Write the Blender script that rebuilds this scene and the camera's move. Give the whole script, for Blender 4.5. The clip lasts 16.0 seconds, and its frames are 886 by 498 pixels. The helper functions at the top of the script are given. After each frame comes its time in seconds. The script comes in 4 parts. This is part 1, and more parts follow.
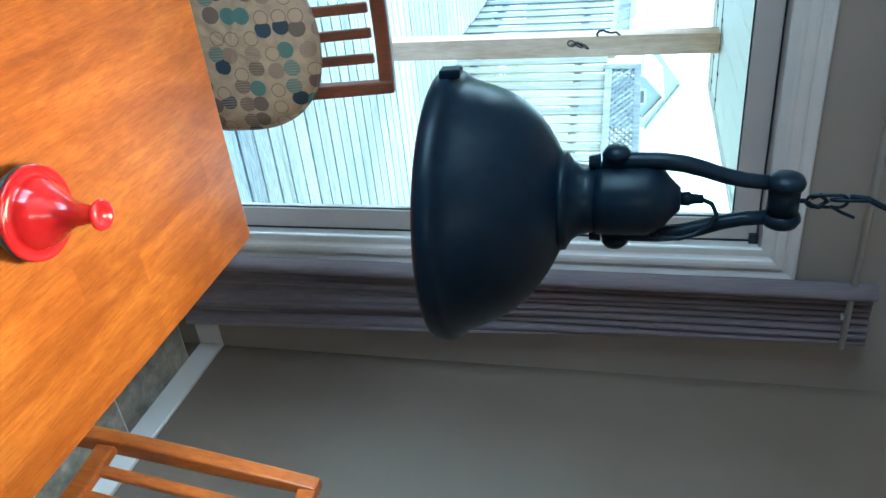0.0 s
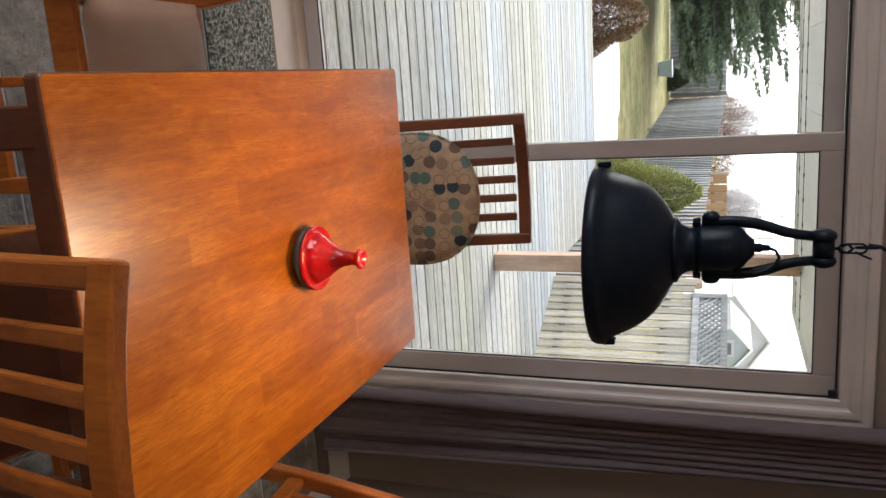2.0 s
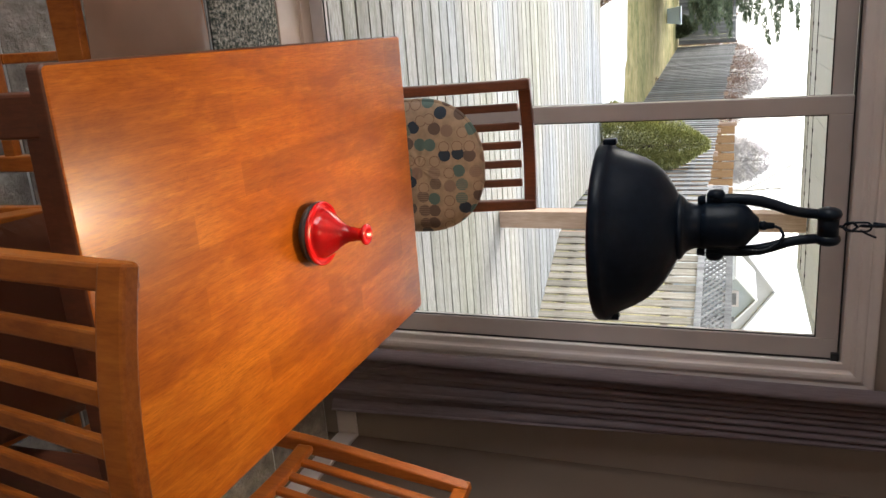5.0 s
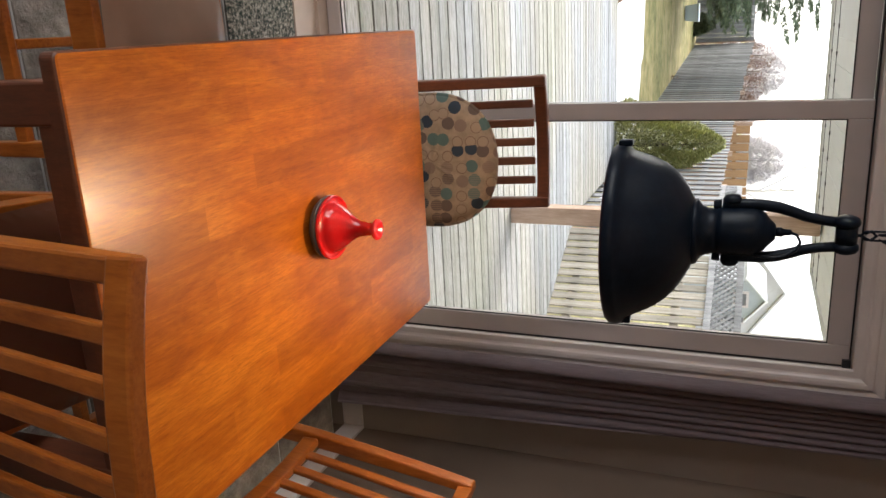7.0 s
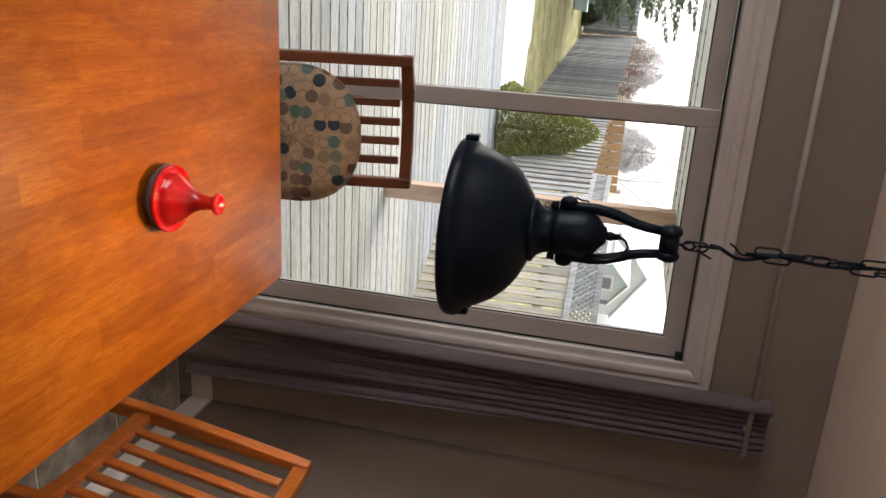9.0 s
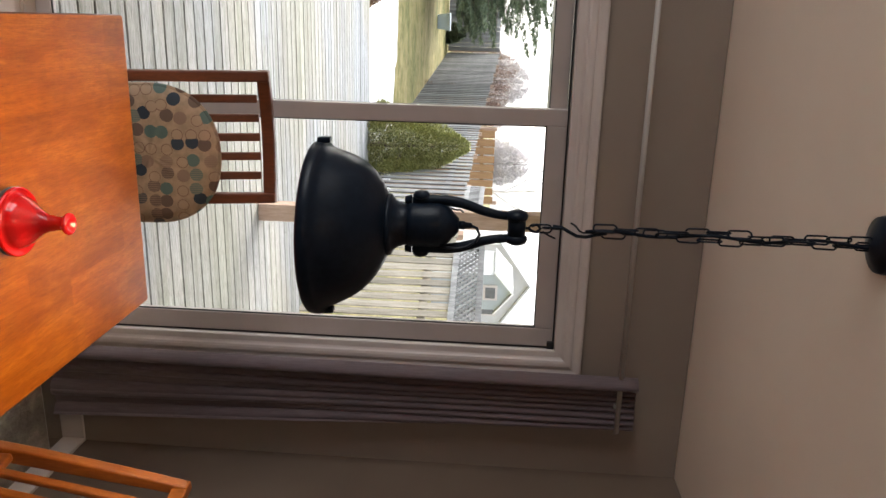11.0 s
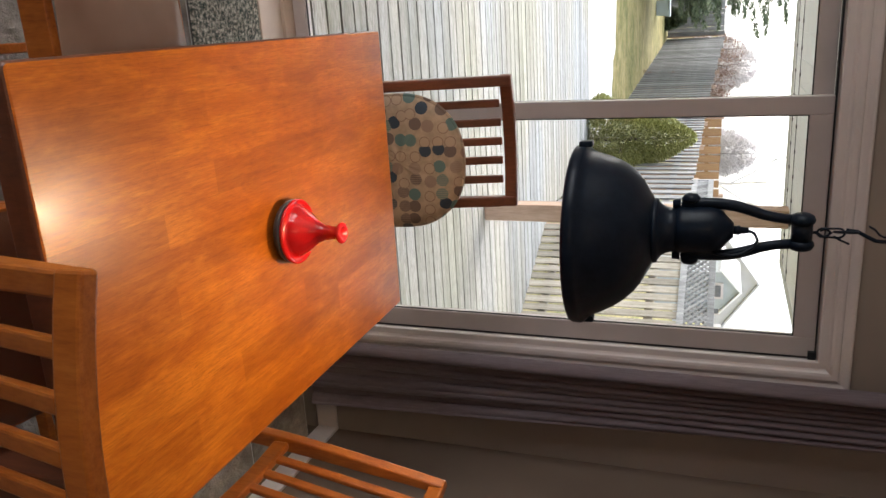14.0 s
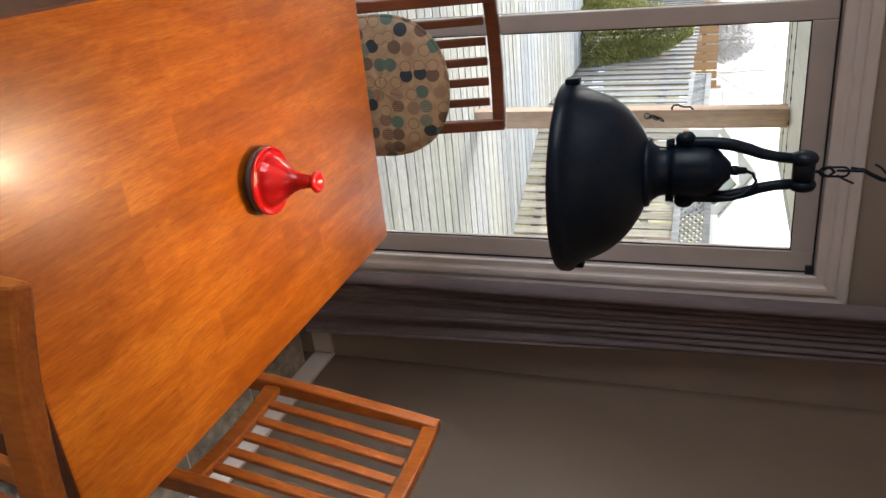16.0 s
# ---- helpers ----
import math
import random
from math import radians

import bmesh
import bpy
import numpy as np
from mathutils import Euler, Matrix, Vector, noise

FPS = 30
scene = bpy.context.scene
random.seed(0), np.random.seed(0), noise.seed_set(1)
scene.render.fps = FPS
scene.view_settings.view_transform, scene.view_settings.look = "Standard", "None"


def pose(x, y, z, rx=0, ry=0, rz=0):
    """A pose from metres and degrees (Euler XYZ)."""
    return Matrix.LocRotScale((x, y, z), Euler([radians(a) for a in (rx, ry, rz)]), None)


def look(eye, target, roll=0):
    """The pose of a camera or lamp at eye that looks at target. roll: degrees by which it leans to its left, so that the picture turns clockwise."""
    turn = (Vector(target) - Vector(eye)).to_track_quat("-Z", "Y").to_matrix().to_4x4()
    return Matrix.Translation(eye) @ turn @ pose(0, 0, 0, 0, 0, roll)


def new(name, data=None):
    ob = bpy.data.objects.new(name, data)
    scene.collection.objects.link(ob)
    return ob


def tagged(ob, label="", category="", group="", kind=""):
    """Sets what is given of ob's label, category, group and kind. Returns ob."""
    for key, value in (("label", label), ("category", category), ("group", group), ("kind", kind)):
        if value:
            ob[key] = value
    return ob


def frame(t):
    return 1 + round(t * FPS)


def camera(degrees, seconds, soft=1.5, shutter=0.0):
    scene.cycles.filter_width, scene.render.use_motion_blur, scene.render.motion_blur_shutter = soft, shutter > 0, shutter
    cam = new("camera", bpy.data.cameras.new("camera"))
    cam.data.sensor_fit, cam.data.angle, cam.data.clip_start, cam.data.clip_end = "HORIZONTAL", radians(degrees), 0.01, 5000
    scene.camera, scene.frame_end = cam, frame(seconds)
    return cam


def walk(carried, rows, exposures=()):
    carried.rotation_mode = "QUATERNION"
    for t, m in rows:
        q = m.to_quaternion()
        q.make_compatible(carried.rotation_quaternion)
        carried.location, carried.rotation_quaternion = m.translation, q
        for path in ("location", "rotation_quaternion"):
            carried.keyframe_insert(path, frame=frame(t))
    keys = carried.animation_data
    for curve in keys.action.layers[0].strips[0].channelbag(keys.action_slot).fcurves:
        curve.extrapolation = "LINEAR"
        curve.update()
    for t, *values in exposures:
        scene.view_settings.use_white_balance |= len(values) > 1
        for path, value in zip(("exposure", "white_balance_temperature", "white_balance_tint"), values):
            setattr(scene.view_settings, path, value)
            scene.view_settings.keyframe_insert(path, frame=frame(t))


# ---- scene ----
cam = camera(59.9, 16.0)
PATH = [
    (0, (0.390, 0.842, 1.626), (1.407, 2.496, 1.148), 92.0),
    (0.5, (0.474, 0.648, 1.639), (1.185, 2.427, 1.064), 91.2),
    (1, (0.456, 0.430, 1.638), (1.062, 2.233, 1.020), 92.2),
    (1.5, (0.488, 0.293, 1.638), (0.943, 2.127, 0.982), 92.0),
    (2, (0.504, 0.208, 1.631), (0.921, 2.038, 0.940), 90.6),
    (2.5, (0.467, 0.207, 1.633), (0.958, 2.012, 0.926), 90.8),
    (3, (0.455, 0.213, 1.635), (0.984, 2.011, 0.937), 91.2),
    (5.5, (0.450, 0.217, 1.632), (0.993, 2.008, 0.926), 91.8),
    (6, (0.450, 0.225, 1.628), (0.989, 2.013, 0.912), 92.1),
    (6.5, (0.447, 0.226, 1.629), (0.993, 2.012, 0.912), 92.6),
    (7, (0.444, 0.229, 1.626), (1.002, 2.007, 0.901), 93.4),
    (7.5, (0.434, 0.247, 1.624), (0.999, 2.014, 0.877), 94.4),
    (8, (0.435, 0.254, 1.621), (1.002, 2.024, 0.881), 94.9),
    (8.5, (0.425, 0.259, 1.642), (1.020, 2.069, 1.035), 95.7),
    (9, (0.417, 0.275, 1.692), (1.049, 2.124, 1.268), 97.5),
    (9.2, (0.420, 0.267, 1.712), (1.038, 2.135, 1.350), 97.5),
    (9.55, (0.422, 0.261, 1.720), (1.026, 2.146, 1.429), 97.1),
    (10, (0.429, 0.247, 1.734), (1.016, 2.148, 1.534), 95.8),
    (10.5, (0.439, 0.228, 1.748), (1.011, 2.140, 1.616), 93.9),
    (10.95, (0.445, 0.218, 1.754), (1.014, 2.130, 1.624), 92.7),
    (11.3, (0.446, 0.217, 1.752), (1.021, 2.124, 1.564), 92.3),
    (11.5, (0.444, 0.231, 1.733), (1.026, 2.125, 1.461), 92.4),
    (12, (0.439, 0.231, 1.701), (1.025, 2.089, 1.249), 92.7),
    (12.5, (0.439, 0.236, 1.679), (1.023, 2.072, 1.143), 92.6),
    (13, (0.436, 0.241, 1.668), (1.018, 2.057, 1.064), 92.7),
    (13.5, (0.437, 0.241, 1.655), (1.012, 2.045, 1.011), 92.7),
    (14, (0.433, 0.239, 1.653), (1.003, 2.035, 0.982), 92.5),
    (14.5, (0.437, 0.237, 1.651), (0.995, 2.031, 0.966), 92.2),
    (15, (0.415, 0.246, 1.651), (1.046, 2.020, 0.977), 91.8),
    (15.5, (0.359, 0.303, 1.652), (1.143, 2.023, 1.000), 91.9),
    (16, (0.370, 0.351, 1.651), (1.184, 2.057, 0.998), 92.9),
]
EXPOSURES = [(0.0, 1.93, 4200, -18), (0.5, 1.60, 4600, -14), (1.0, 1.18, 5650, -2), (1.5, 1.06, 5850, 5), (2.5, 1.06, 6300, 10), (8.0, 1.10, 6350, 10), (9.0, 1.0, 6350, 10), (11.5, 1.10, 6350, 10), (14.5, 1.09, 6300, 10), (16.0, 1.18, 6150, 8)]
walk(cam, [(t, look(eye, target, roll)) for t, eye, target, roll in PATH], EXPOSURES)

# ---- world, sun, lamps ----
SUN_UP, SUN_ROUND = radians(35), radians(325)
world = bpy.data.worlds.new("overcast_sky")
scene.world = world
world.use_nodes = True
wn = world.node_tree.nodes
sky = wn.new("ShaderNodeTexSky")
sky.sky_type = "NISHITA"
sky.sun_disc = False
sky.sun_elevation, sky.sun_rotation = SUN_UP, SUN_ROUND
sky.air_density, sky.dust_density, sky.ozone_density = 1.0, 3.0, 1.0
wn["Background"].inputs["Strength"].default_value = 0.15
pale = wn.new("ShaderNodeHueSaturation")
pale.inputs["Saturation"].default_value = 0.22
pale.inputs["Value"].default_value = 2.0
world.node_tree.links.new(sky.outputs[0], pale.inputs["Color"])
world.node_tree.links.new(pale.outputs[0], wn["Background"].inputs["Color"])

sun_data = bpy.data.lights.new("sun", "SUN")
sun_data.energy, sun_data.angle, sun_data.color = 0.5, radians(14), (1.0, 0.95, 0.88)
sun = new("sun", sun_data)
sun.matrix_basis = look((0, 0, 20), Vector((0, 0, 20)) - 10 * Vector((math.sin(SUN_ROUND) * math.cos(SUN_UP), math.cos(SUN_ROUND) * math.cos(SUN_UP), math.sin(SUN_UP))))

LAMP = Vector((0.853, 1.702, 0.0))
bulb_data = bpy.data.lights.new("bulb_light", "POINT")
bulb_data.energy, bulb_data.color, bulb_data.shadow_soft_size = 6.9, (1.0, 0.74, 0.47), 0.028
bulb_light = new("bulb_light", bulb_data)
bulb_light.location = (LAMP.x, LAMP.y, 1.512)

CHANDELIER = Vector((0.14, -0.75, 2.34))
room_data = bpy.data.lights.new("chandelier_light", "POINT")
room_data.energy, room_data.color, room_data.shadow_soft_size = 3.2, (1.0, 0.76, 0.54), 0.12
room_light = new("chandelier_light", room_data)
room_light.location = CHANDELIER - Vector((0, 0, 0.16))
# fill light for the room, set in an unseen window added to the west wall
WIN = (-0.9, 2.3, 0.45, 2.2)
pane_data = bpy.data.lights.new("window_daylight", "AREA")
pane_data.shape, pane_data.size, pane_data.size_y = "RECTANGLE", WIN[1] - WIN[0] - 0.1, WIN[3] - WIN[2] - 0.1
pane_data.energy, pane_data.color = 37.0, (0.95, 0.97, 1.0)
window_daylight = new("window_daylight", pane_data)
window_daylight.matrix_basis = look((-3.26, (WIN[0] + WIN[1]) / 2, (WIN[2] + WIN[3]) / 2), (0, (WIN[0] + WIN[1]) / 2, (WIN[2] + WIN[3]) / 2))


# ---- materials ----
def material(name, rough=0.5, metal=0.0, base=(0.5, 0.5, 0.5)):
    m = bpy.data.materials.new(name)
    m.use_nodes = True
    b = m.node_tree.nodes["Principled BSDF"]
    b.inputs["Roughness"].default_value, b.inputs["Metallic"].default_value = rough, metal
    b.inputs["Base Color"].default_value = (*base, 1)
    return m, m.node_tree, b


def node(tree, kind, **values):
    n = tree.nodes.new(kind)
    for key, value in values.items():
        n.inputs[key.replace("_", " ")].default_value = value
    return n


def coords(tree, scale=(1, 1, 1), turn=(0, 0, 0), world_space=False):
    c = tree.nodes.new("ShaderNodeNewGeometry" if world_space else "ShaderNodeTexCoord")
    m = node(tree, "ShaderNodeMapping", Scale=scale, Rotation=turn)
    tree.links.new(c.outputs["Position" if world_space else "Object"], m.inputs["Vector"])
    return m.outputs["Vector"]


def ramp(tree, value, stops, constant=False):
    r = tree.nodes.new("ShaderNodeValToRGB")
    if constant:
        r.color_ramp.interpolation = "CONSTANT"
    e = r.color_ramp.elements
    while len(e) < len(stops):
        e.new(0.5)
    for k, (at, colour) in enumerate(stops):
        e[k].position, e[k].color = at, (*colour, 1)
    tree.links.new(value, r.inputs["Fac"])
    return r.outputs["Color"]


def mix(tree, fac, a, b, blend="MIX"):
    n = tree.nodes.new("ShaderNodeMix")
    n.data_type, n.blend_type = "RGBA", blend
    for key, v in (("Factor", fac), ("A", a), ("B", b)):
        slot = [s for s in n.inputs if s.name == key and s.type == ("VALUE" if key == "Factor" else "RGBA")][0]
        if isinstance(v, (int, float)):
            slot.default_value = v
        elif isinstance(v, tuple):
            slot.default_value = (*v, 1)
        else:
            tree.links.new(v, slot)
    return [s for s in n.outputs if s.type == "RGBA"][0]


def math_node(tree, op, a, b=0.0):
    n = tree.nodes.new("ShaderNodeMath")
    n.operation = op
    for k, v in enumerate((a, b)):
        if isinstance(v, (int, float)):
            n.inputs[k].default_value = v
        else:
            tree.links.new(v, n.inputs[k])
    return n.outputs[0]


def noise_at(tree, vec, scale, detail=4.0, rough=0.55):
    n = node(tree, "ShaderNodeTexNoise", Scale=scale, Detail=detail, Roughness=rough)
    tree.links.new(vec, n.inputs["Vector"])
    return n.outputs["Fac"]


def bump(tree, b, height, strength, distance=0.01):
    n = node(tree, "ShaderNodeBump", Strength=strength, Distance=distance)
    tree.links.new(height, n.inputs["Height"])
    tree.links.new(n.outputs["Normal"], b.inputs["Normal"])


def wood(name, dark, mid, light, stretch, rough=0.35, coat=0.0, staves=None, vary=0.0, grain=0.12, gloss=0.5, pore=0.3):
    """Grain drawn out along one axis (the smallest number of stretch)."""
    m, t, b = material(name, rough)
    v = coords(t, stretch)
    fine = noise_at(t, v, 14.0, 7.0, 0.7)
    broad = noise_at(t, v, 2.2, 4.0, 0.6)
    cloud = noise_at(t, coords(t, (1, 1, 1)), 5.0, 3.0)
    tone = math_node(t, "ADD", math_node(t, "MULTIPLY", fine, 0.42), math_node(t, "ADD", math_node(t, "MULTIPLY", broad, 0.36), math_node(t, "MULTIPLY", cloud, 0.22)))
    col = ramp(t, tone, [(0.39, dark), (0.5, mid), (0.60, light)])
    b.inputs["Specular IOR Level"].default_value = gloss
    pv = coords(t, tuple(16.0 * k for k in stretch))
    pores = math_node(t, "GREATER_THAN", noise_at(t, pv, 1.6, 3.0, 0.6), 0.60)
    col = mix(t, math_node(t, "MULTIPLY", pores, pore), col, dark)
    if staves:
        size, turn = staves
        bv = coords(t, (1, 1, 1), turn)
        br = node(t, "ShaderNodeTexBrick", Color1=(0.80, 0.78, 0.76, 1), Color2=(1.12, 1.12, 1.12, 1), Mortar=(0.8, 0.8, 0.8, 1), Scale=1.0, Mortar_Size=0.0006, Brick_Width=size[0], Row_Height=size[1])
        br.offset, br.offset_frequency = 0.37, 2
        t.links.new(bv, br.inputs["Vector"])
        col = mix(t, 0.75, col, br.outputs["Color"], "MULTIPLY")
    if vary:
        info = t.nodes.new("ShaderNodeObjectInfo")
        tone = ramp(t, info.outputs["Random"], [(0.0, (1 - vary,) * 3), (1.0, (1 + vary * 0.6,) * 3)])
        col = mix(t, 1.0, col, tone, "MULTIPLY")
    t.links.new(col, b.inputs["Base Color"])
    b.inputs["Coat Weight"].default_value, b.inputs["Coat Roughness"].default_value = coat, 0.25
    wear = noise_at(t, coords(t, (1, 1, 1)), 9.0, 5.0)
    t.links.new(math_node(t, "ADD", math_node(t, "MULTIPLY", wear, 0.18), rough - 0.09), b.inputs["Roughness"])
    bump(t, b, fine, grain, 0.002)
    return m


def painted(name, a, b_, rough=0.6, scale=3.0, relief=0.08, fine_scale=140.0):
    m, t, b = material(name, rough)
    v = coords(t, world_space=True)
    t.links.new(ramp(t, noise_at(t, v, scale, 5.0), [(0.3, a), (0.7, b_)]), b.inputs["Base Color"])
    bump(t, b, noise_at(t, v, fine_scale, 3.0), relief, 0.003)
    return m


def m_tabletop():
    """Glued staves of mottled, streaky hardwood under amber varnish; the grain runs along y."""
    m, t, b = material("honey_varnished_wood", 0.4)
    mottle = node(t, "ShaderNodeTexNoise", Scale=1.0, Detail=7.0, Roughness=0.68, Distortion=0.9)
    t.links.new(coords(t, (15, 4.6, 15)), mottle.inputs["Vector"])
    streak = noise_at(t, coords(t, (95, 5.5, 95)), 1.0, 8.0, 0.75)
    fleck = noise_at(t, coords(t, (300, 24, 300)), 1.0, 6.0, 0.75)
    cloud = noise_at(t, coords(t, (3.2, 1.7, 3.2)), 1.0, 3.0)
    tone = math_node(t, "ADD", math_node(t, "MULTIPLY", mottle.outputs["Fac"], 0.44), math_node(t, "MULTIPLY", streak, 0.30))
    tone = math_node(t, "ADD", tone, math_node(t, "MULTIPLY", cloud, 0.26))
    col = ramp(t, tone, [(0.37, (0.28, 0.062, 0.004)), (0.50, (0.44, 0.118, 0.007)), (0.61, (0.60, 0.192, 0.017))])
    br = node(t, "ShaderNodeTexBrick", Color1=(0.78, 0.74, 0.70, 1), Color2=(1.14, 1.16, 1.18, 1), Mortar=(0.82, 0.8, 0.78, 1), Scale=1.0, Mortar_Size=0.0005, Brick_Width=0.43, Row_Height=0.066)
    br.offset, br.offset_frequency = 0.37, 2
    t.links.new(coords(t, (1, 1, 1), (0, 0, radians(90))), br.inputs["Vector"])
    col = mix(t, 0.8, col, br.outputs["Color"], "MULTIPLY")
    pores = ramp(t, fleck, [(0.46, (0, 0, 0)), (0.68, (1, 1, 1))])
    col = mix(t, math_node(t, "MULTIPLY", pores, 0.62), col, (0.215, 0.046, 0.004))
    t.links.new(col, b.inputs["Base Color"])
    b.inputs["Specular IOR Level"].default_value = 0.26
    b.inputs["Coat Weight"].default_value = 0.16
    smear = noise_at(t, coords(t, (1, 1, 1)), 7.0, 5.0)
    t.links.new(math_node(t, "ADD", math_node(t, "MULTIPLY", smear, 0.14), 0.26), b.inputs["Roughness"])
    t.links.new(math_node(t, "ADD", math_node(t, "MULTIPLY", smear, 0.14), 0.10), b.inputs["Coat Roughness"])
    bump(t, b, fleck, 0.10, 0.002)
    return m


def m_deck():
    """Sun-bleached deck boards: grey-white grain along x, cream and greenish zones, dark weather streaks."""
    m, t, b = material("weathered_deck_wood", 0.75)
    fine = noise_at(t, coords(t, (0.9, 14, 14)), 14.0, 7.0, 0.7)
    col = ramp(t, fine, [(0.36, (0.16, 0.154, 0.14)), (0.5, (0.315, 0.308, 0.29)), (0.62, (0.415, 0.41, 0.392))])
    v = coords(t, (0.35, 1.0, 1.0), world_space=True)
    zone = ramp(t, noise_at(t, v, 0.75, 3.0), [(0.36, (1.0, 0.99, 0.85)), (0.48, (1.03, 1.0, 0.94)), (0.60, (0.93, 0.98, 1.06))])
    col = mix(t, 1.0, col, zone, "MULTIPLY")
    wet = ramp(t, noise_at(t, coords(t, (0.5, 11, 1), world_space=True), 1.0, 4.0, 0.6), [(0.36, (0.62, 0.64, 0.56)), (0.5, (1, 1, 1))])
    col = mix(t, 0.8, col, wet, "MULTIPLY")
    info = t.nodes.new("ShaderNodeObjectInfo")
    col = mix(t, 1.0, col, ramp(t, info.outputs["Random"], [(0.0, (0.80, 0.80, 0.79)), (1.0, (1.10, 1.10, 1.10))]), "MULTIPLY")
    t.links.new(col, b.inputs["Base Color"])
    bump(t, b, fine, 0.4, 0.002)
    return m


M_TABLE, M_DECK = m_tabletop(), m_deck()
M_SEAT_TAN = painted("tan_seat_vinyl", (0.52, 0.345, 0.25), (0.60, 0.405, 0.30), 0.20, 6.0, 0.05, 300.0)
M_CHAIR = wood("honey_chair_wood", (0.25, 0.062, 0.008), (0.37, 0.104, 0.014), (0.45, 0.140, 0.022), (10, 10, 1.6), 0.32, 0.25, grain=0.05, gloss=0.35, pore=0.15)
# reddish wood; also stands in for shade on table edges, apron and legs
M_CHAIR_DARK = wood("reddish_shaded_wood", (0.085, 0.026, 0.012), (0.125, 0.038, 0.017), (0.165, 0.052, 0.023), (10, 10, 1.6), 0.4, 0.15, grain=0.06)
M_SEAT = painted("glossy_brown_seat_vinyl", (0.20, 0.072, 0.036), (0.235, 0.090, 0.048), 0.30, 6.0, 0.03, 300.0)
M_SEAT.node_tree.nodes["Principled BSDF"].inputs["Coat Weight"].default_value = 1.0
M_SEAT.node_tree.nodes["Principled BSDF"].inputs["Coat Roughness"].default_value = 0.09
M_FENCE = wood("grey_fence_wood", (0.15, 0.152, 0.152), (0.255, 0.258, 0.262), (0.37, 0.372, 0.375), (12, 12, 0.9), 0.85, 0.0, vary=0.38, grain=0.4)
M_FENCE_TAN = wood("tan_grey_fence_wood", (0.25, 0.23, 0.18), (0.42, 0.385, 0.325), (0.54, 0.50, 0.43), (12, 12, 0.9), 0.85, 0.0, vary=0.3, grain=0.4)
M_CEDAR = wood("orange_cedar", (0.22, 0.12, 0.055), (0.31, 0.175, 0.08), (0.38, 0.225, 0.105), (10, 10, 0.9), 0.7, 0.0, vary=0.15)
M_POST = wood("tan_porch_post_wood", (0.30, 0.195, 0.135), (0.40, 0.275, 0.20), (0.48, 0.345, 0.26), (10, 10, 0.8), 0.7, 0.0)
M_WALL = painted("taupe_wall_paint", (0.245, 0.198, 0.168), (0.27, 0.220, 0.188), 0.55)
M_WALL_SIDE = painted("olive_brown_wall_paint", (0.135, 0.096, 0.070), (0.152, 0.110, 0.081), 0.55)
M_CEIL = painted("warm_white_ceiling_paint", (0.80, 0.67, 0.565), (0.84, 0.71, 0.60), 0.8, 2.0, 0.15, 90.0)
M_TRIM = painted("white_trim_paint", (0.51, 0.46, 0.445), (0.58, 0.525, 0.51), 0.4, 4.0, 0.03)
M_VINYL = painted("greyish_vinyl_frame", (0.40, 0.35, 0.33), (0.45, 0.395, 0.375), 0.4, 5.0, 0.02)
M_SILL = painted("tan_threshold_paint", (0.40, 0.31, 0.25), (0.46, 0.36, 0.29), 0.45, 6.0, 0.04)
M_BLACK, _, _ = material("black_gasket", 0.6, 0, (0.015, 0.015, 0.016))
M_GROUT = painted("pale_grout", (0.36, 0.35, 0.33), (0.44, 0.43, 0.41), 0.9, 30.0)
M_ROD = painted("white_rod_enamel", (0.45, 0.43, 0.42), (0.5, 0.48, 0.46), 0.35, 10.0, 0.01)
M_SIDING = painted("white_vinyl_soffit", (0.74, 0.75, 0.74), (0.80, 0.81, 0.80), 0.5, 3.0, 0.03)
M_HOUSE = painted("pale_grey_siding", (0.34, 0.375, 0.40), (0.39, 0.425, 0.45), 0.6, 3.0, 0.03)
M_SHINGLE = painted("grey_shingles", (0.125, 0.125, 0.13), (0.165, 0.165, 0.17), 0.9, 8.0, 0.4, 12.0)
# lilac-grey roofing, lightened so that aerial haze sits in its colour
M_HAZY_ROOF = painted("haze_paled_lilac_shingles", (0.46, 0.455, 0.47), (0.53, 0.525, 0.54), 0.9, 2.0, 0.3, 12.0)
M_SNOW = painted("old_snow", (0.86, 0.87, 0.88), (0.92, 0.92, 0.93), 0.6, 1.5, 0.5, 6.0)
M_BARK = painted("grey_brown_bark", (0.14, 0.11, 0.09), (0.22, 0.18, 0.15), 0.9, 20.0, 0.5, 60.0)


def m_slate():
    m, t, b = material("grey_slate_tile", 0.16)
    v = coords(t, world_space=True)
    info = t.nodes.new("ShaderNodeObjectInfo")
    a = noise_at(t, v, 7.0, 8.0, 0.65)
    col = ramp(t, a, [(0.32, (0.11, 0.095, 0.078)), (0.52, (0.23, 0.20, 0.165)), (0.70, (0.38, 0.335, 0.28))])
    col = mix(t, 1.0, col, ramp(t, info.outputs["Random"], [(0, (0.82,) * 3), (1, (1.1,) * 3)]), "MULTIPLY")
    t.links.new(col, b.inputs["Base Color"])
    bump(t, b, noise_at(t, v, 30.0, 6.0, 0.65), 0.9, 0.02)
    return m


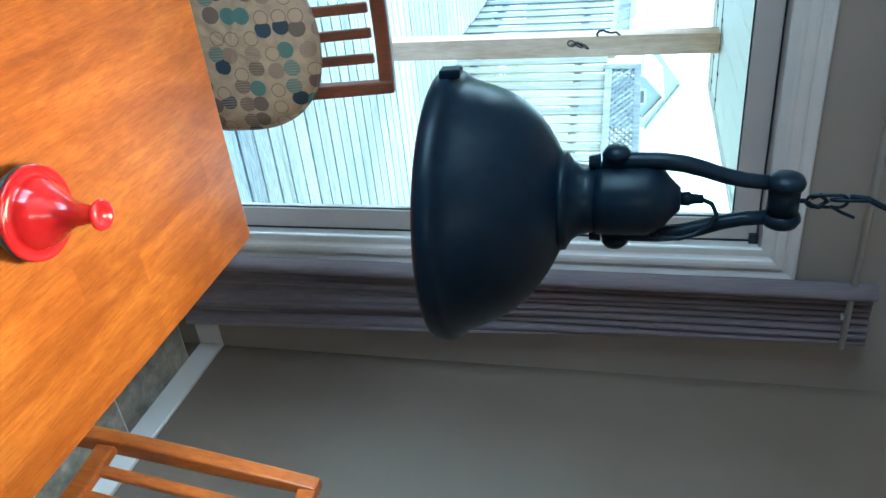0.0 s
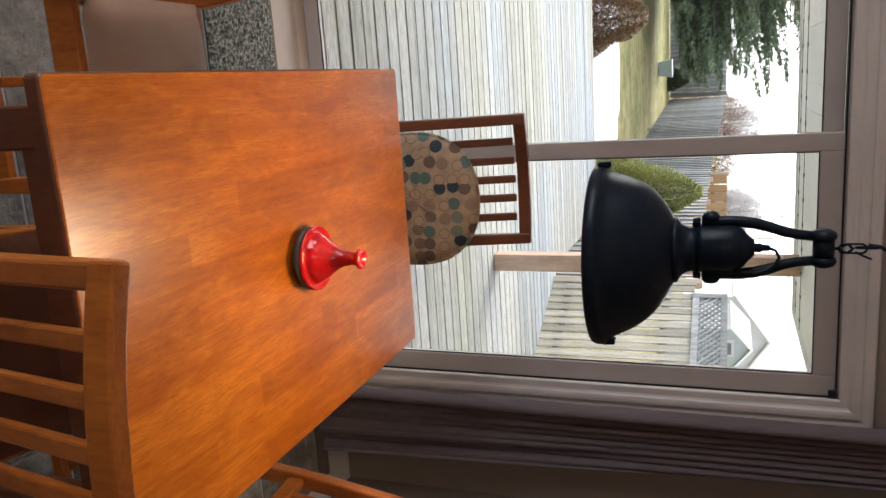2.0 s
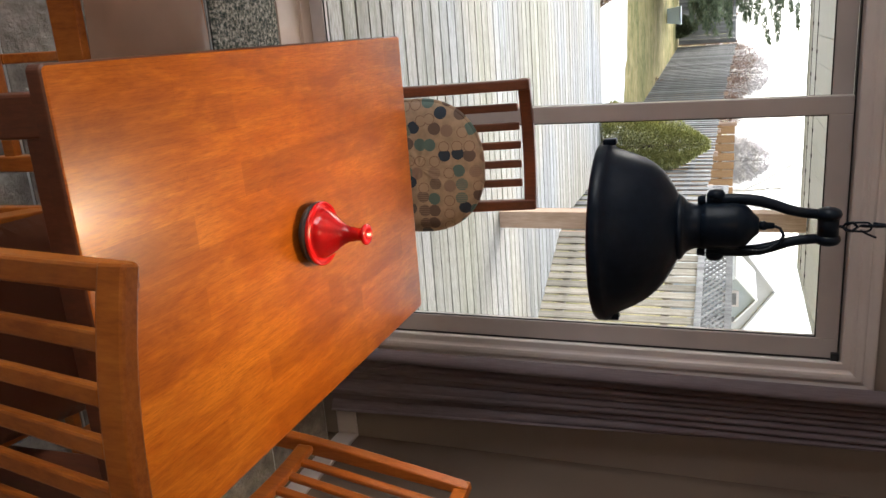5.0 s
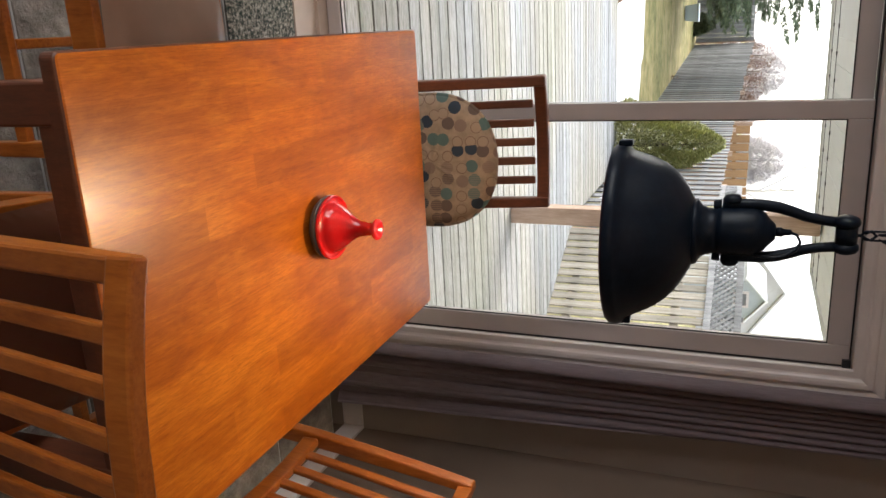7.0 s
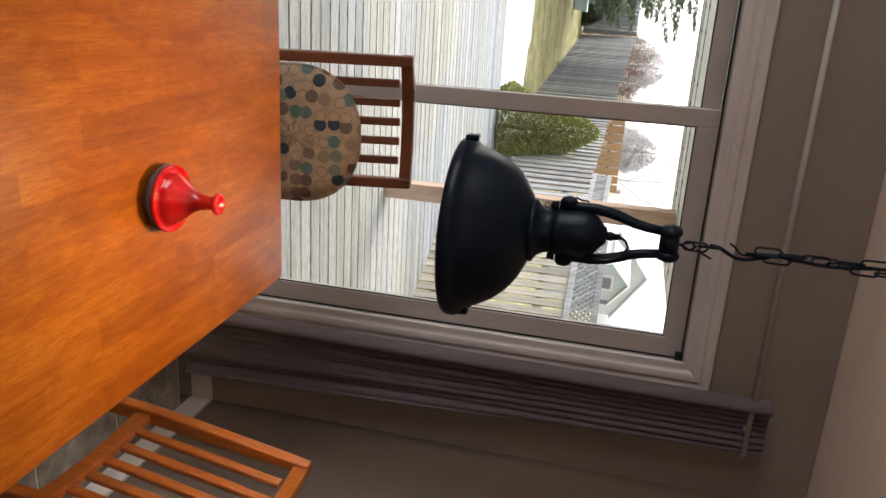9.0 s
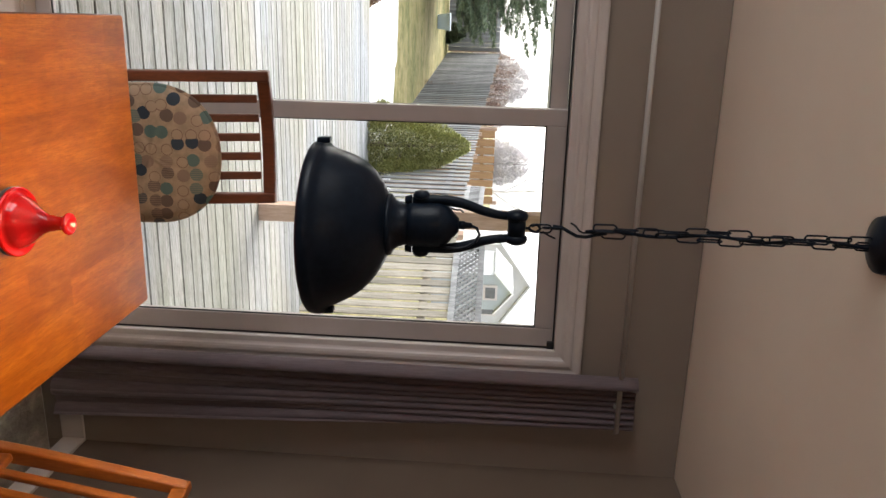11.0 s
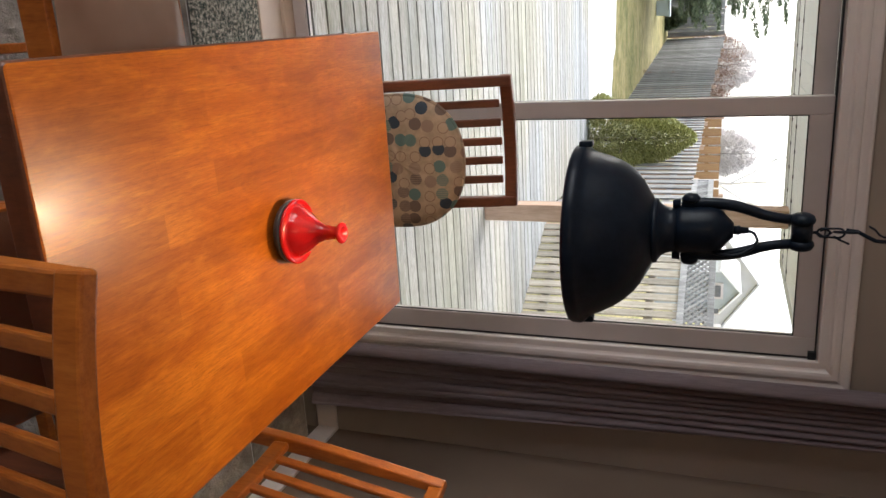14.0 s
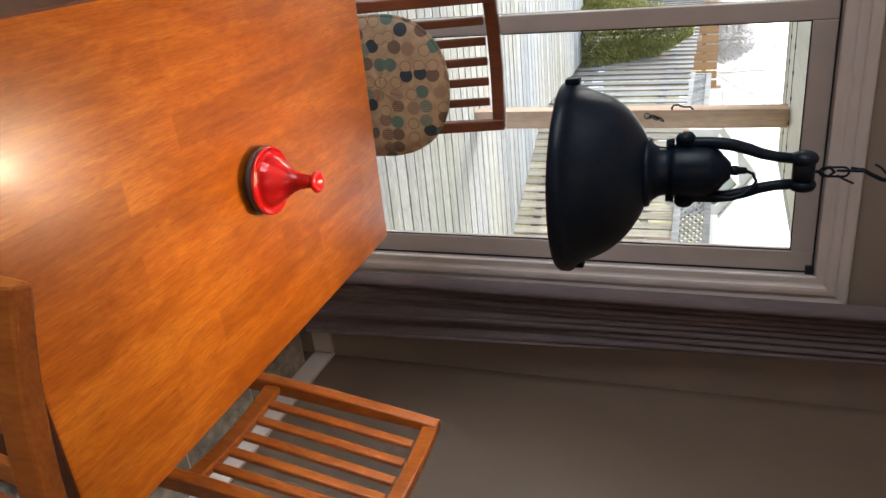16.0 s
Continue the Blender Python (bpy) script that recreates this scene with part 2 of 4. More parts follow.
def m_fabric_dots():
    m, t, b = material("dotted_cushion_fabric", 0.85)
    v = coords(t, (1, 1, 1), (radians(90), 0, 0))
    cell = node(t, "ShaderNodeTexVoronoi", Scale=22.5, Randomness=0.62)
    cell.voronoi_dimensions = "2D"
    t.links.new(v, cell.inputs["Vector"])
    sep = t.nodes.new("ShaderNodeSeparateColor")
    t.links.new(cell.outputs["Color"], sep.inputs["Color"])
    ground = ramp(t, noise_at(t, v, 40.0, 3.0), [(0.35, (0.205, 0.145, 0.10)), (0.65, (0.275, 0.195, 0.135))])
    dots = ramp(t, sep.outputs["Red"], [(0.0, (0.012, 0.022, 0.038)), (0.24, (0.085, 0.055, 0.045)), (0.42, (0.06, 0.10, 0.092)), (0.60, (0.17, 0.11, 0.08)), (0.70, (0.255, 0.18, 0.125))], True)
    stripes = node(t, "ShaderNodeTexWave", Scale=46.0, Distortion=1.5)
    t.links.new(v, stripes.inputs["Vector"])
    striped = math_node(t, "MULTIPLY", math_node(t, "LESS_THAN", math_node(t, "ABSOLUTE", math_node(t, "SUBTRACT", sep.outputs["Green"], 0.5)), 0.17), stripes.outputs["Fac"])
    dots = mix(t, math_node(t, "MULTIPLY", striped, 0.5), dots, ground)
    inside = math_node(t, "LESS_THAN", cell.outputs["Distance"], 0.45)
    col = mix(t, inside, ground, dots)
    ring = math_node(t, "LESS_THAN", math_node(t, "ABSOLUTE", math_node(t, "SUBTRACT", cell.outputs["Distance"], 0.38)), 0.03)
    ringed = math_node(t, "MULTIPLY", ring, math_node(t, "GREATER_THAN", sep.outputs["Red"], 0.70))
    col = mix(t, math_node(t, "MULTIPLY", ringed, 0.85), col, (0.125, 0.068, 0.045))
    t.links.new(col, b.inputs["Base Color"])
    bump(t, b, noise_at(t, coords(t), 420.0, 2.0), 0.3, 0.002)
    return m


def m_curtain():
    m, t, b = material("mauve_curtain_cloth", 0.75)
    v = coords(t, (60, 60, 4))
    t.links.new(ramp(t, noise_at(t, v, 4.0, 4.0), [(0.3, (0.215, 0.162, 0.178)), (0.7, (0.27, 0.21, 0.23))]), b.inputs["Base Color"])
    b.inputs["Sheen Weight"].default_value = 0.3
    bump(t, b, noise_at(t, coords(t, (1, 1, 1)), 500.0, 2.0), 0.25, 0.001)
    return m


def m_glaze():
    m, t, b = material("red_ceramic_glaze", 0.12)
    v = coords(t)
    t.links.new(ramp(t, noise_at(t, v, 14.0, 4.0), [(0.3, (0.50, 0.005, 0.007)), (0.7, (0.64, 0.010, 0.010))]), b.inputs["Base Color"])
    b.inputs["Coat Weight"].default_value = 0.3
    b.inputs["Coat Roughness"].default_value = 0.06
    bump(t, b, noise_at(t, v, 60.0, 2.0), 0.06, 0.002)
    return m


def m_metal_black():
    m, t, b = material("satin_black_metal", 0.33, 0.0)
    v = coords(t)
    t.links.new(ramp(t, noise_at(t, v, 60.0, 5.0), [(0.3, (0.004, 0.008, 0.016)), (0.7, (0.007, 0.013, 0.024))]), b.inputs["Base Color"])
    b.inputs["Specular IOR Level"].default_value = 0.16
    bump(t, b, noise_at(t, v, 300.0, 2.0), 0.05, 0.001)
    return m


def m_leaf(name, a, b_, rough=0.6):
    m, t, b = material(name, rough)
    g = t.nodes.new("ShaderNodeNewGeometry")
    t.links.new(ramp(t, g.outputs["Random Per Island"], [(0.0, a), (1.0, b_)]), b.inputs["Base Color"])
    return m


def m_lawn():
    m, t, b = material("winter_lawn", 0.9)
    v = coords(t, world_space=True)
    big = ramp(t, noise_at(t, coords(t, (0.5, 1.0, 1.0), world_space=True), 0.9, 6.0, 0.7), [(0.36, (0.13, 0.155, 0.036)), (0.5, (0.28, 0.245, 0.080)), (0.62, (0.44, 0.345, 0.15))])
    col = mix(t, 0.5, big, ramp(t, noise_at(t, v, 3.0, 8.0, 0.8), [(0.40, (0.09, 0.11, 0.026)), (0.60, (0.50, 0.41, 0.18))]))
    t.links.new(col, b.inputs["Base Color"])
    bump(t, b, noise_at(t, v, 40.0, 3.0), 0.8, 0.03)
    return m


def m_rug():
    m, t, b = material("grey_loop_mat", 0.95)
    v = coords(t, world_space=True)
    t.links.new(ramp(t, noise_at(t, v, 85.0, 4.0, 0.65), [(0.40, (0.03, 0.046, 0.038)), (0.5, (0.16, 0.147, 0.118)), (0.63, (0.42, 0.39, 0.325))]), b.inputs["Base Color"])
    bump(t, b, noise_at(t, v, 110.0, 3.0), 0.8, 0.006)
    return m


M_SLATE, M_DOTS, M_CURTAIN, M_GLAZE, M_METAL, M_LAWN, M_RUG = m_slate(), m_fabric_dots(), m_curtain(), m_glaze(), m_metal_black(), m_lawn(), m_rug()
M_CLAY = painted("dark_grey_clay", (0.055, 0.052, 0.055), (0.085, 0.08, 0.082), 0.35, 20.0, 0.1)
M_CEDAR_LEAF = m_leaf("yellow_green_cedar_leaf", (0.26, 0.275, 0.085), (0.43, 0.43, 0.155))
M_SPRUCE_LEAF = m_leaf("grey_green_spruce_needles", (0.085, 0.12, 0.07), (0.22, 0.27, 0.16))
M_SHRUB_LEAF = m_leaf("dull_green_shrub_leaf", (0.07, 0.095, 0.055), (0.17, 0.20, 0.11))
M_RUSSET_LEAF = m_leaf("russet_shrub_leaf", (0.17, 0.095, 0.045), (0.29, 0.18, 0.085))
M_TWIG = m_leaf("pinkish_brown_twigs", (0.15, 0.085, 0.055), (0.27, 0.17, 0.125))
# near-white twigs: distance haze put into the colour of far bushes and tree
M_HAZY_TWIG = m_leaf("haze_paled_twigs", (0.66, 0.63, 0.63), (0.78, 0.75, 0.75))
M_BIN = painted("pale_blue_plastic", (0.50, 0.60, 0.66), (0.56, 0.66, 0.71), 0.4, 4.0, 0.02)
M_BULB, bulb_tree, bulb_shader = material("lit_bulb_glass", 0.4, 0, (0.9, 0.8, 0.6))
bulb_shader.inputs["Emission Color"].default_value, bulb_shader.inputs["Emission Strength"].default_value = (1.0, 0.72, 0.42, 1), 6.0
M_BRASS, _, _ = material("brushed_brass", 0.3, 1.0, (0.55, 0.38, 0.17))
M_INNER, _, _ = material("white_shade_lining", 0.5, 0, (0.55, 0.52, 0.47))


def m_glass():
    m, t, b = material("clear_pane_glass", 0.0, 0, (1, 1, 1))
    b.inputs["Transmission Weight"].default_value, b.inputs["IOR"].default_value = 1.0, 1.12
    return m


M_GLASS = m_glass()


# ---- mesh helpers ----
def part(name, bm, mat, parent=None, label="", smooth=False):
    me = bpy.data.meshes.new(name)
    bmesh.ops.recalc_face_normals(bm, faces=bm.faces)
    bm.to_mesh(me)
    bm.free()
    me.materials.append(mat)
    if smooth:
        me.shade_smooth()
    ob = new(name, me)
    ob.parent = parent
    return tagged(ob, label) if label else ob


def thing(name, label, category, group="", kind="", at=None):
    ob = new(name)
    ob.empty_display_size = 0.05
    if at is not None:
        ob.matrix_basis = at
    return tagged(ob, label, category, group, kind)


def box(bm, x0, x1, y0, y1, z0, z1, bevel=0.0):
    """An axis box added to bm."""
    made = bmesh.ops.create_cube(bm, size=1.0, matrix=Matrix.Translation(((x0 + x1) / 2, (y0 + y1) / 2, (z0 + z1) / 2)) @ Matrix.Diagonal((x1 - x0, y1 - y0, z1 - z0, 1)))
    if bevel:
        edges = {e for v in made["verts"] for e in v.link_edges}
        bmesh.ops.bevel(bm, geom=list(edges), offset=bevel, segments=2, affect="EDGES", profile=0.5)
    return bm


def boxed(*a, bevel=0.0):
    return box(bmesh.new(), *a, bevel=bevel)


def lathe(profile, sides=48, centre=(0, 0), ripple=None):
    """Turns (radius, height) pairs round the z axis."""
    bm = bmesh.new()
    rings = []
    for r, z in profile:
        if r < 1e-5:
            rings.append([bm.verts.new((centre[0], centre[1], z))])
        else:
            rings.append([bm.verts.new((centre[0] + r * math.cos(2 * math.pi * k / sides), centre[1] + r * math.sin(2 * math.pi * k / sides), z)) for k in range(sides)])
    for a, b in zip(rings, rings[1:]):
        for k in range(sides):
            j = (k + 1) % sides
            if len(a) == 1 and len(b) > 1:
                bm.faces.new((a[0], b[k], b[j]))
            elif len(b) == 1 and len(a) > 1:
                bm.faces.new((a[k], a[j], b[0]))
            elif len(a) > 1:
                bm.faces.new((a[k], a[j], b[j], b[k]))
    return bm


def tube(bm, points, radius, sides=10, closed=False):
    """A round tube along points; radius is a number or one a point."""
    pts = [Vector(p) for p in points]
    rings, n, last = [], len(pts), None
    for k, p in enumerate(pts):
        a, b = pts[(k - 1) % n if closed else max(k - 1, 0)], pts[(k + 1) % n if closed else min(k + 1, n - 1)]
        way = (b - a).normalized()
        side = way.orthogonal().normalized() if last is None else (last - way * last.dot(way)).normalized()
        last = side
        up = way.cross(side)
        r = radius[k] if isinstance(radius, (list, tuple)) else radius
        rings.append([bm.verts.new(p + r * (math.cos(2 * math.pi * s / sides) * side + math.sin(2 * math.pi * s / sides) * up)) for s in range(sides)])
    pairs = list(zip(rings, rings[1:])) + ([(rings[-1], rings[0])] if closed else [])
    for a, b in pairs:
        for s in range(sides):
            bm.faces.new((a[s], a[(s + 1) % sides], b[(s + 1) % sides], b[s]))
    if not closed:
        bm.faces.new(rings[0][::-1])
        bm.faces.new(rings[-1])
    return bm


def bar(bm, points, wide, thick, across=(1, 0, 0)):
    """A rectangular bar swept along points; wide lies along across; a number or one a point."""
    pts, c = [Vector(p) for p in points], Vector(across)
    rings = []
    for k, p in enumerate(pts):
        way = (pts[min(k + 1, len(pts) - 1)] - pts[max(k - 1, 0)]).normalized()
        out = way.cross(c).normalized()
        w = wide[k] if isinstance(wide, (list, tuple)) else wide
        h = thick[k] if isinstance(thick, (list, tuple)) else thick
        rings.append([bm.verts.new(p + c * w / 2 * sx + out * h / 2 * sy) for sx, sy in ((-1, -1), (1, -1), (1, 1), (-1, 1))])
    for a, b in zip(rings, rings[1:]):
        for s in range(4):
            bm.faces.new((a[s], a[(s + 1) % 4], b[(s + 1) % 4], b[s]))
    bm.faces.new(rings[0][::-1])
    bm.faces.new(rings[-1])
    return bm


def soften(bm, offset=0.004, segments=2, least=0.5):
    bmesh.ops.recalc_face_normals(bm, faces=bm.faces)
    edges = [e for e in bm.edges if len(e.link_faces) == 2 and e.calc_face_angle(0) > least]
    bmesh.ops.bevel(bm, geom=edges, offset=offset, segments=segments, affect="EDGES", profile=0.5, clamp_overlap=True)
    return bm


# ---- structure ----
SIDE_X, WALL_Y, CEIL_Z, WEST_X, SOUTH_Y = 2.155, 2.94, 2.50, -3.2, -3.6
OPEN_X0, OPEN_X1, OPEN_Z = -0.16, 1.70, 2.06

bm = box(box(box(bmesh.new(), WEST_X - 0.2, OPEN_X0, WALL_Y, WALL_Y + 0.2, -0.3, CEIL_Z), OPEN_X1, SIDE_X + 0.2, WALL_Y, WALL_Y + 0.2, -0.3, CEIL_Z), OPEN_X0, OPEN_X1, WALL_Y, WALL_Y + 0.2, OPEN_Z, CEIL_Z)
tagged(part("wall_north", bm, M_WALL), "taupe painted wall round the patio door", "wall", kind="structure")
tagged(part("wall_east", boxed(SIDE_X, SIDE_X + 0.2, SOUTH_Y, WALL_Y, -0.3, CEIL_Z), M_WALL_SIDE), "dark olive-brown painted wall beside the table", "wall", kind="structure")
bm = bmesh.new()
for y0, y1, z0, z1 in ((SOUTH_Y, WIN[0], -0.3, CEIL_Z), (WIN[1], WALL_Y, -0.3, CEIL_Z), (WIN[0], WIN[1], -0.3, WIN[2]), (WIN[0], WIN[1], WIN[3], CEIL_Z)):
    box(bm, WEST_X - 0.2, WEST_X, y0, y1, z0, z1)
tagged(part("wall_west", bm, M_WALL), "plain taupe painted wall with an added window", "wall", kind="structure")
tagged(part("wall_south", boxed(WEST_X - 0.2, SIDE_X + 0.2, SOUTH_Y - 0.2, SOUTH_Y, -0.3, CEIL_Z), M_WALL), "plain taupe painted wall", "wall", kind="structure")
# frame and glass of the unseen window, added to hold the fill light
window = thing("window_1", "added unseen white framed window with clear glass", "window", kind="structure")
bm = bmesh.new()
for y0, y1, z0, z1 in ((WIN[0], WIN[0] + 0.05, WIN[2], WIN[3]), (WIN[1] - 0.05, WIN[1], WIN[2], WIN[3]), (WIN[0] + 0.05, WIN[1] - 0.05, WIN[2], WIN[2] + 0.05), (WIN[0] + 0.05, WIN[1] - 0.05, WIN[3] - 0.05, WIN[3])):
    box(bm, WEST_X - 0.15, WEST_X - 0.09, y0, y1, z0, z1, 0.003)
part("window_frame", bm, M_TRIM, window)
part("pane", boxed(WEST_X - 0.123, WEST_X - 0.117, WIN[0] + 0.04, WIN[1] - 0.04, WIN[2] + 0.04, WIN[3] - 0.04), M_GLASS, window).visible_shadow = False
tagged(part("ceiling", boxed(WEST_X - 0.2, SIDE_X + 0.2, SOUTH_Y - 0.2, WALL_Y + 0.2, CEIL_Z + 0.003, CEIL_Z + 0.15), M_CEIL), "warm off-white painted ceiling", "ceiling", kind="structure")

bm = box(box(bmesh.new(), OPEN_X1 + 0.04, SIDE_X - 0.016, WALL_Y - 0.016, WALL_Y, 0, 0.095, 0.004), SIDE_X - 0.016, SIDE_X, SOUTH_Y, WALL_Y, 0, 0.095, 0.004)
box(bm, WEST_X, OPEN_X0 - 0.09, WALL_Y - 0.016, WALL_Y, 0, 0.095, 0.004)
tagged(part("baseboard", bm, M_TRIM), "white painted baseboard along the walls", "baseboard", kind="structure")


def casing():
    """Moulded trim on the room side of the opening, one profile swept round it with mitred corners."""
    profile = [(-0.065, 0.0), (-0.065, 0.009), (-0.061, 0.012), (-0.040, 0.013), (-0.033, 0.016), (-0.027, 0.021), (-0.018, 0.0235), (-0.006, 0.024), (0.000, 0.0225), (0.004, 0.0185), (0.012, 0.0180), (0.020, 0.0205), (0.027, 0.0235), (0.034, 0.0235), (0.038, 0.020), (0.040, 0.012), (0.040, 0.0)]
    bm = bmesh.new()
    rows = [[bm.verts.new((x, WALL_Y - p, z)) for x, z in ((OPEN_X0 - o, 0), (OPEN_X0 - o, OPEN_Z + o), (OPEN_X1 + o, OPEN_Z + o), (OPEN_X1 + o, 0))] for o, p in profile]
    for a, b in zip(rows, rows[1:]):
        for k in range(3):
            bm.faces.new((a[k], a[k + 1], b[k + 1], b[k]))
    return bm


tagged(part("trim", casing(), M_TRIM), "stepped off-white casing round the patio door", "trim", kind="structure")

# patio door: outer frame, a fixed and a sliding panel with their glass
door = thing("door_1", "sliding glass patio door with greyish vinyl frame", "door", kind="structure")
FX0, FX1, FZ1, GY = -0.13, 1.672, 2.0, 3.04
bm = box(box(box(bmesh.new(), FX1, OPEN_X1, WALL_Y + 0.002, WALL_Y + 0.17, 0.0, OPEN_Z), OPEN_X0, FX0, WALL_Y + 0.002, WALL_Y + 0.17, 0.0, OPEN_Z), FX0, FX1, WALL_Y + 0.002, WALL_Y + 0.17, FZ1, OPEN_Z)
part("door_frame", bm, M_VINYL, door)
bm = box(box(bmesh.new(), OPEN_X0, OPEN_X1, WALL_Y - 0.10, WALL_Y + 0.20, -0.06, 0.012, 0.004), FX0, FX1, WALL_Y + 0.05, WALL_Y + 0.065, 0.012, 0.026)
part("sill", bm, M_SILL, door, "tan threshold")


def panel(name, x0, x1, gx0, gx1, y, gz0=0.075, gz1=1.922):
    z0, z1, d = 0.018, FZ1 - 0.006, 0.02
    bm = bmesh.new()
    box(bm, x0, gx0, y - d, y + d, z0, z1, 0.003)
    box(bm, gx1, x1, y - d, y + d, z0, z1, 0.003)
    box(bm, gx0, gx1, y - d, y + d, z0, gz0, 0.003)
    box(bm, gx0, gx1, y - d, y + d, gz1, z1, 0.003)
    p = part(name, bm, M_VINYL, door)
    g = bmesh.new()
    for a in ((gx0, gx0 + 0.004, gz0, gz1), (gx1 - 0.004, gx1, gz0, gz1), (gx0, gx1, gz0, gz0 + 0.004), (gx0, gx1, gz1 - 0.004, gz1)):
        box(g, a[0], a[1], y - 0.013, y - 0.007, a[2], a[3])
    part("gasket", g, M_BLACK, p, "black rubber gasket")
    pane = part("pane", boxed(gx0 - 0.01, gx1 + 0.01, y - 0.003, y + 0.003, gz0 - 0.01, gz1 + 0.01), M_GLASS, p, "clear glass pane")
    pane.visible_shadow = False
    return p


panel("sliding_panel", 0.742, FX1 - 0.008, 0.803, 1.590, GY + 0.012)
panel("fixed_panel", FX0 + 0.004, 0.752, -0.06, 0.747, GY + 0.056, gz1=1.932)
part("corner_latch", boxed(1.640, 1.669, GY - 0.022, GY - 0.008, 1.972, 1.998), M_BLACK, door, "small black corner block")
bm = box(box(bmesh.new(), FX1 - 0.0075, FX1 - 0.0005, GY - 0.005, GY + 0.03, 0.02, FZ1 - 0.001), FX0 + 0.004, FX1 - 0.004, GY - 0.002, GY + 0.03, FZ1 - 0.0055, FZ1 - 0.001)
part("brush_seal", bm, M_BLACK, door, "black brush seal")


# ---- table ----
TX0, TX1, TY0, TY1, TZ = 0.450, 1.250, 1.028, 2.262, 0.75
table = thing("dining_table", "honey-orange varnished wooden dining table with glossy top", "table")
bm = bmesh.new()
outline = []
rc = 0.012
for cx, cy, a0 in ((TX1 - rc, TY1 - rc, 0), (TX0 + rc, TY1 - rc, 90), (TX0 + rc, TY0 + rc, 180), (TX1 - rc, TY0 + rc, 270)):
    outline += [(cx + rc * math.cos(radians(a0 + 18 * k)), cy + rc * math.sin(radians(a0 + 18 * k))) for k in range(6)]
# the top is a touch wider at its south end
low = bm.faces.new([bm.verts.new((x + (0.014 * (TY1 - y) / (TY1 - TY0) if x > 0.85 else 0), y, TZ - 0.026)) for x, y in outline])
up = bmesh.ops.extrude_face_region(bm, geom=[low])
for v in [g for g in up["geom"] if isinstance(g, bmesh.types.BMVert)]:
    v.co.z = TZ
rim = [e for e in bm.edges if all(abs(v.co.z - TZ) < 1e-6 for v in e.verts)]
bmesh.ops.bevel(bm, geom=rim, offset=0.007, segments=3, affect="EDGES", profile=0.5)
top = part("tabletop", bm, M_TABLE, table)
# faces turned off the top get dark wood: edge shade put into colour
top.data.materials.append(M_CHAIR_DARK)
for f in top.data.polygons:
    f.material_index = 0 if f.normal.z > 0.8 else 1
# apron and legs likewise carry the under-table shade in their wood colour
for a in ((TX0 + 0.06, TX1 - 0.06, TY0 + 0.055, TY0 + 0.075), (TX0 + 0.06, TX1 - 0.06, TY1 - 0.075, TY1 - 0.055), (TX0 + 0.05, TX0 + 0.07, TY0 + 0.075, TY1 - 0.075), (TX1 - 0.07, TX1 - 0.05, TY0 + 0.075, TY1 - 0.075)):
    part("apron", boxed(*a, TZ - 0.115, TZ - 0.0265, bevel=0.002), M_CHAIR_DARK, table)
for x in (TX0 + 0.075, TX1 - 0.075):
    for y in (TY0 + 0.085, TY1 - 0.085):
        part("leg", soften(bar(bmesh.new(), [(x, y, 0), (x, y, 0.55), (x, y, TZ - 0.027)], [0.052, 0.068, 0.068], [0.052, 0.068, 0.068]), 0.005), M_CHAIR_DARK, table)


